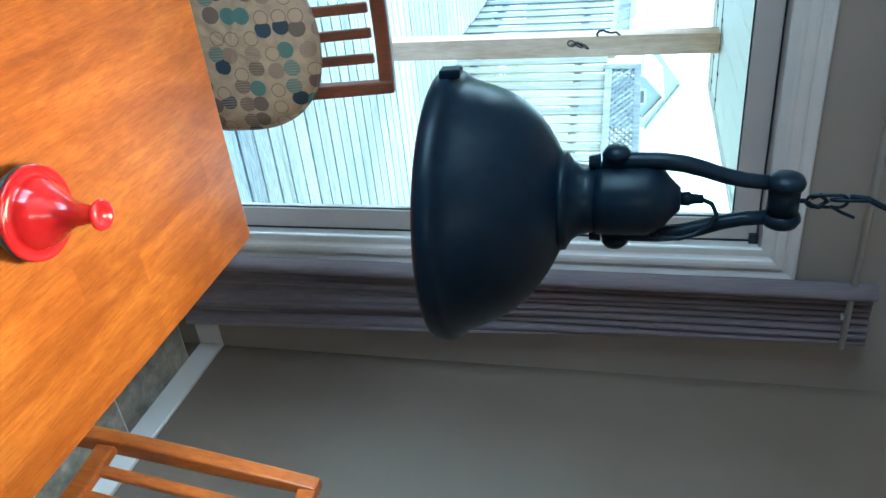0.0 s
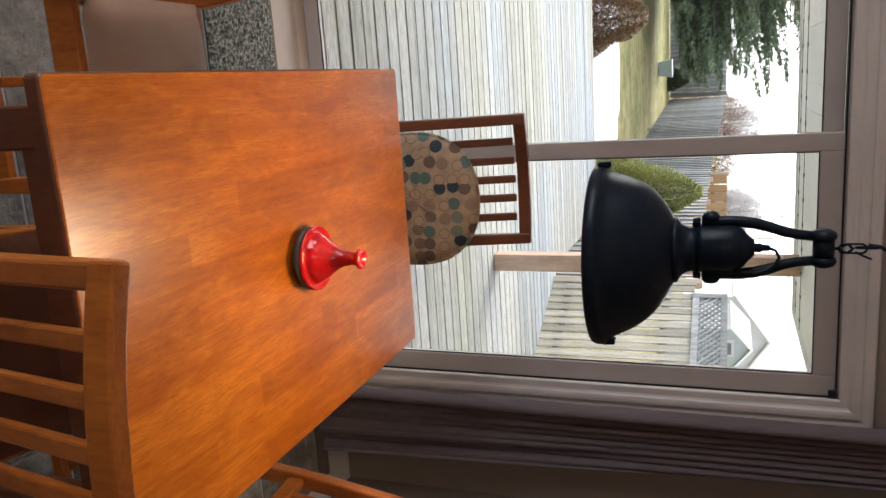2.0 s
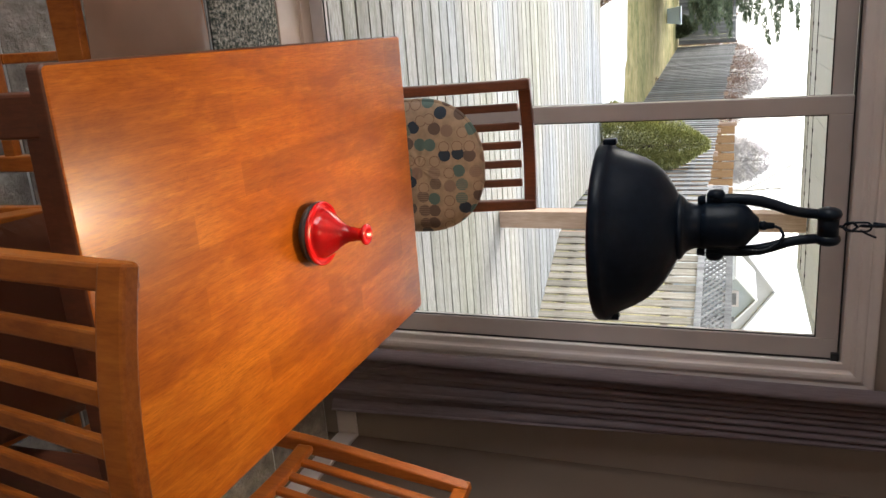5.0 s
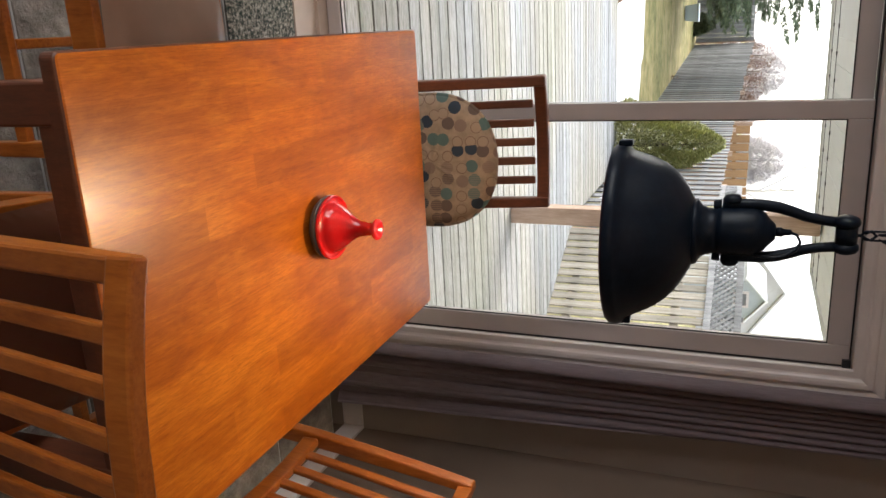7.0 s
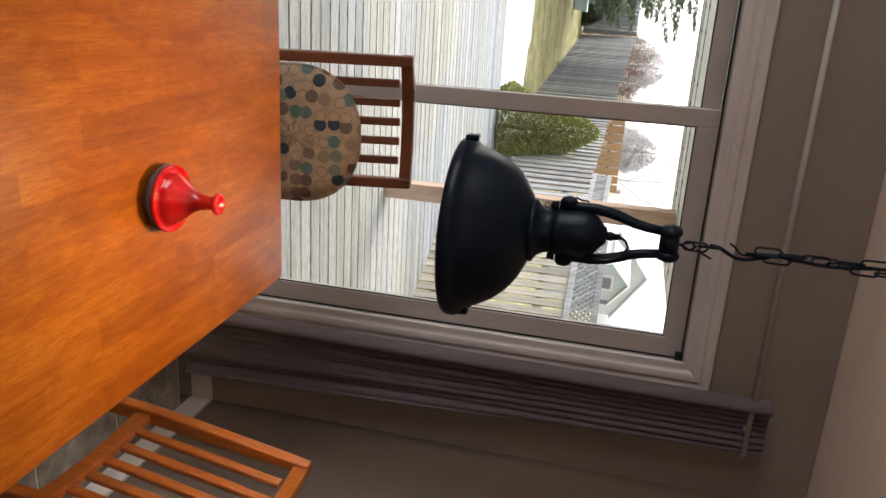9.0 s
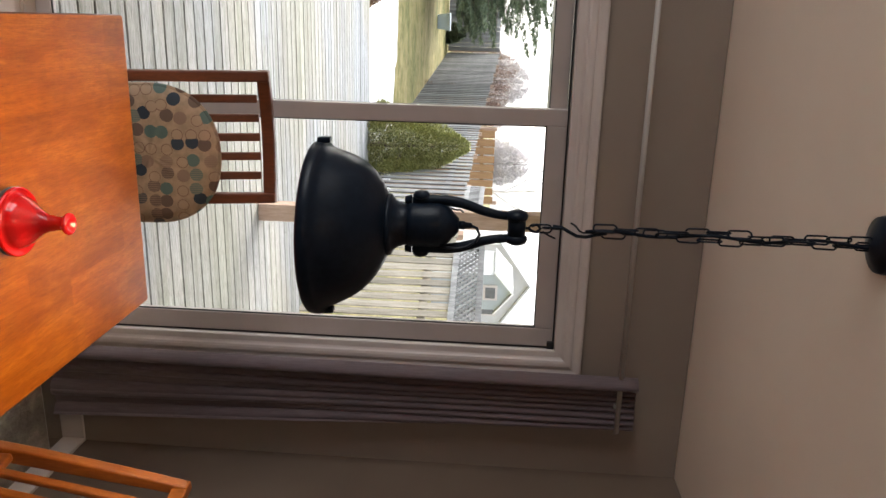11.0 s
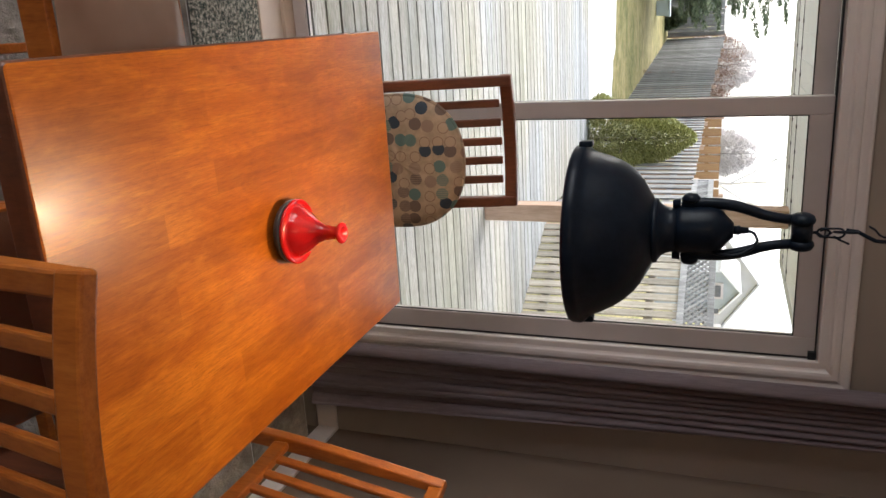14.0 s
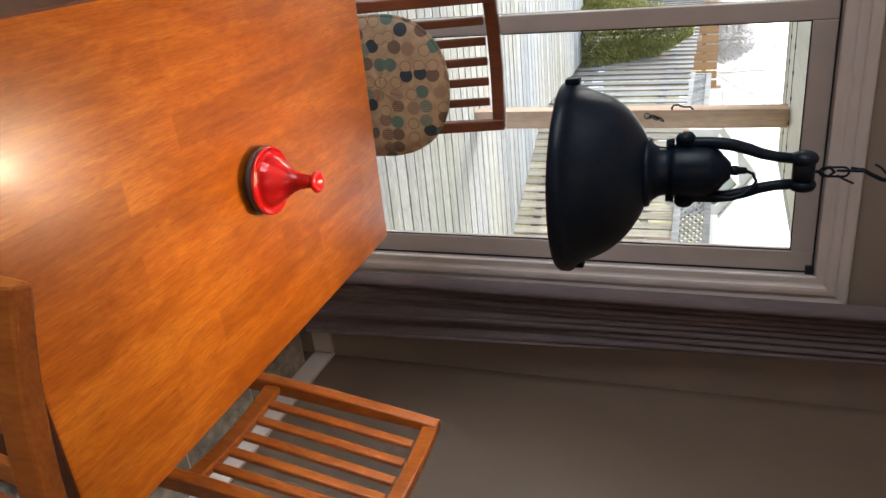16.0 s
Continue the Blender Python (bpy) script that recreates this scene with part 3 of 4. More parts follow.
# ---- chairs ----
def chair(label, wood_mat, at, seat_mat=M_SEAT, seat_label="smooth glossy brown padded seat", group="chairs round the table"):
    """Slat-back chair; the seat looks along +y, the back stands near y = 0."""
    c = thing("dining_chair", label, "chair", group, at=at)
    w, top = 0.197, 1.022

    def lean(z):
        return 0.012 - 0.26 * max(z - 0.50, 0) ** 1.9 - 0.02 * math.sin(max(z - 0.46, 0) * 5)

    heights = [0.0, 0.25, 0.45, 0.55, 0.65, 0.75, 0.85, 0.93, top]
    for s in (-1, 1):
        pts = [(s * w, lean(z) - (0.05 * (0.45 - z) / 0.45 if z < 0.45 else 0), z) for z in heights]
        part("back_post", soften(bar(bmesh.new(), pts, 0.034, [0.030, 0.036, 0.042, 0.042, 0.040, 0.038, 0.034, 0.030, 0.026]), 0.005), wood_mat, c)
        part("front_leg", soften(bar(bmesh.new(), [(s * 0.185, 0.40, 0), (s * 0.185, 0.40, 0.435)], [0.030, 0.040], [0.030, 0.040]), 0.004), wood_mat, c)
        part("side_rail", boxed(s * 0.192 - 0.011, s * 0.192 + 0.011, 0.02, 0.385, 0.365, 0.432, bevel=0.003), wood_mat, c)
        part("side_stretcher", boxed(s * 0.188 - 0.010, s * 0.188 + 0.010, -0.02, 0.39, 0.155, 0.187, bevel=0.003), wood_mat, c)
    part("front_rail", boxed(-0.168, 0.168, 0.389, 0.411, 0.365, 0.432, bevel=0.003), wood_mat, c)
    part("cross_stretcher", boxed(-0.176, 0.176, 0.17, 0.192, 0.155, 0.187, bevel=0.003), wood_mat, c)

    def rail(z, high, bow, half, deep):
        pts = [(x, lean(z) - bow * (1 - (x / half) ** 2), z) for x in [half * (k / 5 - 1) for k in range(11)]]
        return soften(bar(bmesh.new(), pts, high, deep, (0, 0, 1)), 0.005)

    part("top_rail", rail(top - 0.018, 0.040, 0.026, w + 0.017, 0.027), wood_mat, c)
    part("lower_rail", rail(0.565, 0.045, 0.012, w - 0.017, 0.022), wood_mat, c)
    for k in range(5):
        x = (k - 2) * 0.0625
        zs = [0.580, 0.68, 0.78, 0.88, top - 0.044]
        pts = [(x, lean(z) - (0.012 + 0.014 * (z - 0.58) / 0.4) * (1 - (x / w) ** 2), z) for z in zs]
        part("slat", soften(bar(bmesh.new(), pts, 0.026, 0.014), 0.004, 2), wood_mat, c)
    # padded seat, wider at the front
    bm = bmesh.new()
    n = 14
    grid = {}
    for i in range(n + 1):
        for j in range(n + 1):
            u, v = i / n * 2 - 1, j / n
            half = 0.178 + 0.026 * v
            dome = (1 - u ** 6) * (1 - (2 * v - 1) ** 6)
            grid[i, j] = bm.verts.new((u * half, 0.024 + 0.395 * v, 0.438 + 0.030 * dome ** 0.5))
    for i in range(n):
        for j in range(n):
            bm.faces.new((grid[i, j], grid[i + 1, j], grid[i + 1, j + 1], grid[i, j + 1]))
    bmesh.ops.solidify(bm, geom=bm.faces[:], thickness=0.008)
    part("seat", bm, seat_mat, c, seat_label, smooth=True)
    return c


chair("honey wooden slat-back chair tucked under the table end", M_CHAIR, pose(0.885, 0.893, 0, 0, 0, -5))
chair("honey wooden slat-back chair beside the dark wall", M_CHAIR, pose(1.507, 1.632, 0, 0, 0, 90))
chair("honey wooden slat-back chair pushed in with tan seat", M_CHAIR, pose(0.255, 1.634, 0, 0, 0, -90), M_SEAT_TAN, "smooth tan padded seat")
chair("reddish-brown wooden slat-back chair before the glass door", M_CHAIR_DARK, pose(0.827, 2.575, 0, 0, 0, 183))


def cushion():
    """A thin padded chair pad with a rounded top, leaning on the slats."""
    t = thing("chair_cushion", "tan chair cushion with teal, navy and brown dots", "cushion", at=pose(0.868, 2.508, 0.468, -7, 0, 0))
    n, rings = 56, 7
    def edge(a):
        x, z = math.cos(a), math.sin(a)
        k = 3.4 if z < 0 else 2.25
        r = (abs(x) ** k + abs(z) ** k) ** (-1 / k)
        return 0.212 * r * x, 0.205 + 0.205 * r * z
    bm = bmesh.new()
    for side in (-1, 1):
        last = None
        for q in range(rings + 1):
            f = 1 - q / rings
            thick = 0.007 + 0.020 * (1 - f ** 4) ** 0.5
            ring = []
            for k in range(n):
                x, z = edge(2 * math.pi * k / n)
                wob = 0.0025 * math.sin(5 * x * 20 + z * 37)
                ring.append(bm.verts.new((x * f, side * (thick + wob * (1 - f)), 0.205 + (z - 0.205) * f)) if f > 0 else None)
            if last and f > 0:
                for k in range(n):
                    bm.faces.new((last[k], last[(k + 1) % n], ring[(k + 1) % n], ring[k]))
            elif f == 0:
                mid = bm.verts.new((0, side * thick, 0.205))
                for k in range(n):
                    bm.faces.new((last[k], last[(k + 1) % n], mid))
            if q == 0:
                if side == -1:
                    first = ring
                else:
                    for k in range(n):
                        bm.faces.new((first[k], first[(k + 1) % n], ring[(k + 1) % n], ring[k]))
            last = ring if f > 0 else last
    part("pad", bm, M_DOTS, t, smooth=True)
    pip = tube(bmesh.new(), [(*(lambda e: (e[0] * 1.005, 0.0, 0.205 + (e[1] - 0.205) * 1.005))(edge(2 * math.pi * k / n)),) for k in range(n)], 0.008, 6, True)
    part("piping", pip, M_DOTS, t, smooth=True)
    return t


cushion()


# ---- tagine ----
tagine = thing("tagine", "small red glazed ceramic tagine with dark base", "pot", at=pose(0.860, 1.667, TZ + 0.0005, 0, 0, 25) @ Matrix.Diagonal((1.08, 1.08, 0.86, 1)))
part("base", lathe([(0, 0), (0.046, 0), (0.051, 0.002), (0.060, 0.010), (0.0655, 0.022), (0.0665, 0.0280), (0.060, 0.029), (0.056, 0.022), (0, 0.018)]), M_CLAY, tagine, "dark grey clay base", smooth=True)
lid_profile = [(0.0, 0.034), (0.056, 0.032), (0.0600, 0.0295), (0.0645, 0.0300), (0.0668, 0.0345), (0.0660, 0.0400), (0.0640, 0.0412), (0.0618, 0.0385), (0.0585, 0.0358), (0.0545, 0.0352), (0.0515, 0.0375)]
cone = ((0.0498, 0.045), (0.0476, 0.052), (0.0446, 0.059), (0.0408, 0.066), (0.0364, 0.073), (0.0320, 0.080), (0.0278, 0.087), (0.0240, 0.094), (0.0206, 0.101), (0.0180, 0.108), (0.0160, 0.116), (0.0145, 0.125), (0.0136, 0.135))
lid_profile += [(r + (0.0008 if k % 2 else -0.0006), z) for k, (r, z) in enumerate(cone)]
lid_profile += [(0.0135, 0.144), (0.0145, 0.150), (0.0180, 0.154), (0.0208, 0.158), (0.0215, 0.162), (0.0200, 0.1660), (0.0165, 0.1675), (0.0128, 0.166), (0.0095, 0.161), (0, 0.157)]
part("lid", lathe(lid_profile, 56), M_GLAZE, tagine, "glossy red conical lid with knob", smooth=True)


# ---- pendant lamp ----
lamp = thing("pendant_lamp", "matt black metal dome pendant lamp on a chain", "lamp", at=pose(LAMP.x, LAMP.y, 0))
R = 0.172
outer = [(R - 0.010, 1.392), (R, 1.390), (R + 0.003, 1.395), (R + 0.003, 1.409), (R - 0.001, 1.414), (R - 0.006, 1.417)]
for k in range(1, 17):
    # a bell: nearly straight flank, rounding over to the collar
    q = k / 16
    f = 1 - (1 - q) ** 1.4
    outer.append((0.1640 - 0.045 * f - 0.0555 * f ** 3.9, 1.417 + 0.120 * f))
outer += [(0.055, 1.539), (0.040, 1.541)]
inner = [(r - 0.004, z - 0.003) for r, z in reversed(outer[5:-1])]
part("shade", lathe(outer + [(0.038, 1.536)] + inner + [(R - 0.010, 1.392)], 72), M_METAL, lamp, smooth=True)
part("lining", lathe([(r - 0.0012, z - 0.0005) for r, z in reversed(inner)] + [(R - 0.0115, 1.3935)], 72), M_INNER, lamp, "white enamel lining", smooth=True)
part("neck", lathe([(0.036, 1.535), (0.060, 1.5355), (0.0625, 1.539), (0.0615, 1.545), (0.055, 1.548), (0.049, 1.553), (0.0445, 1.561), (0.0425, 1.570), (0.0415, 1.585), (0.0, 1.585)], 40), M_METAL, lamp, smooth=True)
part("socket_housing", lathe([(0.0, 1.578), (0.044, 1.580), (0.0455, 1.590), (0.0455, 1.640), (0.042, 1.652), (0.034, 1.662), (0.026, 1.668), (0.018, 1.676), (0.014, 1.680), (0.0, 1.681)], 40), M_METAL, lamp, smooth=True)
part("cable_gland", lathe([(0.0, 1.679), (0.008, 1.680), (0.009, 1.690), (0.0065, 1.693), (0.0055, 1.706), (0.0, 1.707)], 20), M_METAL, lamp, smooth=True)
part("bulb", lathe([(0.0, 1.470), (0.012, 1.472), (0.023, 1.483), (0.027, 1.499), (0.024, 1.512), (0.016, 1.522), (0.013, 1.530), (0.0, 1.532)], 32), M_BULB, lamp, "lit warm bulb", smooth=True).visible_shadow = False
# cable loop from the gland back to the housing
part("cable", tube(bmesh.new(), [(0, 0, 1.704), (0.004, -0.004, 1.716), (0.016, -0.008, 1.722), (0.030, -0.012, 1.714), (0.040, -0.016, 1.698), (0.044, -0.020, 1.680), (0.042, -0.022, 1.660), (0.038, -0.024, 1.645)], 0.0030, 8), M_METAL, lamp, smooth=True)
for s in (-1, 1):
    arm = [(s * 0.049, 0, 1.588), (s * 0.0495, 0, 1.625), (s * 0.0495, 0, 1.655), (s * 0.046, 0, 1.682), (s * 0.039, 0, 1.706), (s * 0.031, 0, 1.728), (s * 0.0255, 0, 1.752), (s * 0.022, 0, 1.785)]
    part("yoke_arm", tube(bmesh.new(), arm, [0.0105, 0.0105, 0.0105, 0.0105, 0.010, 0.0095, 0.009, 0.009], 12), M_METAL, lamp, smooth=True)
    knob = lathe([(0, 0), (0.012, 0.001), (0.0165, 0.005), (0.0165, 0.010), (0.012, 0.016), (0.0, 0.018)], 20)
    knob.transform(Matrix.Translation((s * 0.051, 0, 1.604)) @ Matrix.Rotation(s * math.pi / 2, 4, "Y"))
    part("pivot_knob", knob, M_METAL, lamp, smooth=True)
    nut = tube(bmesh.new(), [(s * 0.050, 0, 1.586), (s * 0.050, 0, 1.572)], [0.010, 0.0075], 10)
    part("pivot_nut", nut, M_METAL, lamp)
    end = lathe([(0, 0), (0.014, 0.001), (0.021, 0.006), (0.0225, 0.012), (0.019, 0.019), (0.010, 0.023), (0.0, 0.0235)], 22)
    end.transform(Matrix.Translation((s * 0.012, 0, 1.795)) @ Matrix.Rotation(s * math.pi / 2, 4, "Y"))
    part("crossbar_knob", end, M_METAL, lamp, smooth=True)
part("crossbar", tube(bmesh.new(), [(-0.016, 0, 1.795), (0.016, 0, 1.795)], 0.018, 14), M_METAL, lamp, smooth=True)
part("hook", tube(bmesh.new(), [(0, 0, 1.803), (0, 0, 1.818), (0.006, 0, 1.826), (0.008, 0, 1.834), (0, 0, 1.842), (-0.008, 0, 1.834), (-0.004, 0, 1.824)], 0.003, 8), M_METAL, lamp, smooth=True)
for s, dx in ((-1, -0.0), (1, 0.0)):
    clip = box(bmesh.new(), s * (R + 0.006) - 0.006, s * (R + 0.006) + 0.006, -0.011, 0.011, 1.398, 1.424, 0.003)
    part("rim_clip", clip, M_METAL, lamp)


def chain_link(z, turned, length=0.046, wide=0.0082, off=(0, 0)):
    """One long oval link; turned gives its angle round the chain."""
    c, q = math.cos(turned), math.sin(turned)
    pts = []
    for k in range(20):
        a = 2 * math.pi * k / 20
        u, h = wide * math.cos(a), wide * math.sin(a) + (length / 2 - wide) * (1 if math.sin(a) >= 0 else -1)
        pts.append((off[0] + u * c, off[1] + u * q, z + h))
    return tube(bmesh.new(), pts, 0.0020, 6, True)


# two strands of chain side by side, with the flex woven through them
for s, low in ((-1, 1.968), (1, 1.986)):
    z, k = low, 0
    while z < CEIL_Z - 0.012:
        apart = 0.0075 * math.cos(k * 0.55 + (0.0 if s < 0 else 0.4))
        part("chain_link", chain_link(z, (1.15 if k % 2 else -0.25) + 0.5 * math.sin(k * 1.7 + s), off=(s * apart, 0.004 * s)), M_METAL, lamp, smooth=True)
        z, k = z + 0.0405, k + 1
cord = [(0.005 * math.sin(zz * 31) + 0.002, 0.006 * math.cos(zz * 27), zz) for zz in [1.93 + 0.02 * q for q in range(28)]]
part("chain_cord", tube(bmesh.new(), cord, 0.0034, 8), M_METAL, lamp, smooth=True)
part("chain_link", chain_link(1.842, 0.2, 0.044, 0.009), M_METAL, lamp, smooth=True)
part("chain_link", chain_link(1.866, 1.2, 0.040, 0.008, (-0.002, 0)), M_METAL, lamp, smooth=True)
# bent wire between the hook and the chain, with loose ends
part("tie_wire", tube(bmesh.new(), [(-0.006, 0, 1.866), (-0.004, 0, 1.884), (0.004, 0, 1.898), (0.012, 0, 1.914), (0.013, 0, 1.932), (0.008, 0, 1.950), (0.003, 0, 1.972)], 0.0036, 8), M_METAL, lamp, smooth=True)
part("twist_end", tube(bmesh.new(), [(0.004, 0.0, 1.952), (0.004, -0.002, 1.926), (0.000, -0.004, 1.918), (-0.010, -0.006, 1.910), (-0.016, -0.006, 1.900)], 0.0019, 6), M_METAL, lamp)
part("twist_end", tube(bmesh.new(), [(0.006, 0.0, 1.846), (0.012, -0.004, 1.858), (0.018, -0.005, 1.872)], 0.0019, 6), M_METAL, lamp)
part("ceiling_canopy", lathe([(0.0, 2.472), (0.012, 2.474), (0.03, 2.482), (0.055, 2.490), (0.058, 2.5025), (0, 2.5025)], 32), M_METAL, lamp, smooth=True)

# the lamp hangs a little askew: its upper part leans aside of the shade
for ob in lamp.children:
    for v in ob.data.vertices:
        zz = v.co.z
        v.co.x -= 0.017 * min(max((zz - 1.41) / 0.19, 0), 1) - 0.004 * min(max((zz - 1.85) / 0.65, 0), 1)

# ceiling fixture over the room behind the walk
chandelier = thing("chandelier", "small brass ceiling chandelier with lit bulbs", "lamp", at=pose(*CHANDELIER))
part("canopy", lathe([(0, 0.0), (0.02, 0.002), (0.05, 0.09), (0.075, 0.12), (0.078, 0.142), (0, 0.142)], 28), M_BRASS, chandelier, smooth=True)
for k in range(4):
    a = radians(45 + 90 * k)
    c, q = math.cos(a), math.sin(a)
    part("arm", tube(bmesh.new(), [(0, 0, 0.03), (0.07 * c, 0.07 * q, -0.02), (0.13 * c, 0.13 * q, -0.01), (0.15 * c, 0.15 * q, 0.02)], 0.006, 8), M_BRASS, chandelier, smooth=True)
    part("bulb", lathe([(0.0, 0.02), (0.012, 0.022), (0.018, 0.045), (0.012, 0.075), (0.0, 0.095)], 16, (0.15 * c, 0.15 * q)), M_BULB, chandelier, "lit candle bulb", smooth=True).visible_shadow = False


# ---- curtain and rod ----
def curtain():
    t = thing("curtain", "mauve-grey cloth curtain gathered in folds on a rod", "curtain")
    bm = bmesh.new()
    nu, nz = 220, 48
    x0, x1 = 1.700, 1.925
    grid = {}
    for j in range(nz + 1):
        fz = j / nz
        z = 0.02 + (2.305 - 0.02) * fz
        for i in range(nu + 1):
            u = i / nu
            hem = 0.27 - 0.03 * fz
            if u < hem:
                # the leading edge: one broad soft fold standing towards the room
                q = u / hem
                y = 2.868 - 0.040 * math.sin(math.pi * min(q * 1.15, 1.0)) ** 0.7 + 0.012 * q * q
                x = x0 + 0.058 * q + 0.010 * math.sin(math.pi * q) - 0.012 * (1 - fz)
            else:
                q = (u - hem) / (1 - hem)
                drift = 0.9 * math.sin(2.6 * fz + 2.0 * q) + 0.4 * math.sin(7 * fz + 5 * q)
                fine = math.sin(2 * math.pi * 7.5 * q + drift)
                broad = math.sin(2 * math.pi * 2.6 * q + 1.4 * drift + 0.6)
                gather = min(max((fz - 0.25) / 0.6, 0), 1)
                y = 2.880 - 0.012 * q + (0.0035 + 0.0050 * gather) * fine + 0.013 * (1 - gather) * broad + 0.005 * math.sin(4 * fz + 9 * q)
                x = x0 + 0.058 - 0.012 * (1 - fz) + (x1 - x0 - 0.058) * q + 0.004 * math.cos(2 * math.pi * 7.5 * q + drift) + 0.085 * q * (1 - fz) ** 1.3
            grid[i, j] = bm.verts.new((x, y, z))
    for i in range(nu):
        for j in range(nz):
            bm.faces.new((grid[i, j], grid[i + 1, j], grid[i + 1, j + 1], grid[i, j + 1]))
    bmesh.ops.solidify(bm, geom=bm.faces[:], thickness=0.0025)
    part("cloth", bm, M_CURTAIN, t, smooth=True)
    return t


curtain()
rod = thing("curtain_rod", "thin pale enamelled curtain rod above the door", "curtain rod")
part("tube", tube(bmesh.new(), [(-0.35, 2.862, 2.243), (1.93, 2.862, 2.243)], 0.0095, 14), M_ROD, rod, smooth=True)
for x in (-0.25, 1.820):
    part("bracket", box(box(bmesh.new(), x - 0.008, x + 0.008, 2.86, WALL_Y - 0.0005, 2.226, 2.234), x - 0.009, x + 0.009, WALL_Y - 0.006, WALL_Y - 0.0005, 2.215, 2.252, 0.002), M_ROD, rod)


# ---- door mat ----
mat_ob = thing("door_mat", "thick grey looped door mat before the patio door", "mat")
bm = bmesh.new()
nx, ny = 150, 70
grid = {}
for i in range(nx + 1):
    for j in range(ny + 1):
        x, y = -0.45 + 1.1 * i / nx, 2.435 + 0.40 * j / ny
        edge_fall = min(1.0, min(i, nx - i, j, ny - j) / 2)
        h = noise.noise(Vector((x * 70, y * 70, 0))) + 0.6 * noise.noise(Vector((x * 150, y * 150, 3)))
        grid[i, j] = bm.verts.new((x + 0.004 * noise.noise(Vector((x * 90, y * 90, 9))), y, 0.004 + edge_fall * (0.012 + 0.005 * h)))
for i in range(nx):
    for j in range(ny):
        bm.faces.new((grid[i, j], grid[i + 1, j], grid[i + 1, j + 1], grid[i, j + 1]))
part("carpet", bm, M_RUG, mat_ob, smooth=True)
part("backing", boxed(-0.45, 0.65, 2.435, 2.835, 0.0005, 0.004), M_BLACK, mat_ob)

# ---- outdoors ----
GROUND = -0.45
bm = bmesh.new()
ring = [(-120, -60), (160, -60), (160, 220), (-120, 220)]
nx, ny = 60, 60
grid = {}
for i in range(nx + 1):
    for j in range(ny + 1):
        x, y = -150 + 320 * i / nx, -80 + 320 * j / ny
        grid[i, j] = bm.verts.new((x, y, GROUND + (0.15 * noise.noise(Vector((x * 0.07, y * 0.07, 0))) if y > 40 else 0)))
for i in range(nx):
    for j in range(ny):
        bm.faces.new((grid[i, j], grid[i + 1, j], grid[i + 1, j + 1], grid[i, j + 1]))
tagged(part("ground", bm, M_LAWN), "yellowed winter lawn reaching the horizon", "lawn", kind="structure")

# patch of old snow past the deck
bm = bmesh.new()
centre = bm.verts.new((0.0, 13.6, GROUND + 0.10))
ringv = []
for k in range(90):
    a = 2 * math.pi * k / 90
    r = 1 + 0.20 * noise.noise(Vector((math.cos(a) * 3, math.sin(a) * 3, 1))) + 0.11 * noise.noise(Vector((math.cos(a) * 12, math.sin(a) * 12, 4)))
    ringv.append((4.5 * r * math.cos(a), 13.7 + 2.75 * r * math.sin(a)))
mid = [bm.verts.new((x * 0.85, 13.7 + (y - 13.7) * 0.85, GROUND + 0.08)) for x, y in ringv]
rim = [bm.verts.new((x, y, GROUND - 0.01)) for x, y in ringv]
for k in range(90):
    j = (k + 1) % 90
    bm.faces.new((mid[k], mid[j], centre))
    bm.faces.new((rim[k], rim[j], mid[j], mid[k]))
tagged(part("snow", bm, M_SNOW, smooth=True), "melting patch of old snow on the lawn", "snow", kind="stuff")

# porch roof
porch = thing("porch_roof", "white ribbed vinyl porch roof held by a post", "roof", kind="structure")
bm = bmesh.new()
for k in range(36):
    x = -3.9 + 0.175 * k
    if x + 0.17 < 2.42:
        box(bm, x, x + 0.170, 3.15, 6.55, 2.135, 2.145)
part("soffit", box(bm, -3.9, 2.415, 3.15, 6.55, 2.1405, 2.16), M_SIDING, porch)
part("fascia", boxed(-3.9, 2.44, 6.55, 6.58, 2.12, 2.32), M_SIDING, porch)
part("end_fascia", boxed(2.416, 2.44, 3.15, 6.549, 2.12, 2.32), M_SIDING, porch)
for y in (6.05, 6.42):
    part("seam_strip", boxed(-3.9, 2.41, y, y + 0.006, 2.131, 2.1345), M_SHINGLE, porch)
    for k in range(14):
        x = 2.33 - 0.175 * k
        part("vent_hole", boxed(x - 0.012, x + 0.012, y - 0.03, y + 0.004, 2.1285, 2.1345), M_BLACK, porch)
post = thing("porch_post", "tan square timber porch post on the deck", "post")
part("timber", boxed(1.846, 1.980, 5.92, 6.055, -0.1, 2.118, bevel=0.006), M_POST, post)
part("hook_bracket", tube(bmesh.new(), [(1.847, 5.93, 1.36), (1.832, 5.925, 1.355), (1.812, 5.92, 1.37), (1.808, 5.92, 1.40), (1.816, 5.92, 1.41), (1.826, 5.92, 1.44), (1.824, 5.92, 1.48), (1.847, 5.93, 1.50)], 0.007, 8), M_METAL, post, "small black iron hook")
for k in range(3):
    scroll = [(1.885 + 0.012 * k + (0.012 + 0.004 * q / 3) * math.cos(q * 0.7 + k), 5.914, 1.19 + 0.045 * k + (0.018 + 0.003 * q / 3) * math.sin(q * 0.7 + k * 2)) for q in range(12)]
    part("scroll", tube(bmesh.new(), scroll, 0.0035, 6), M_METAL, post, "thin black wire scroll")


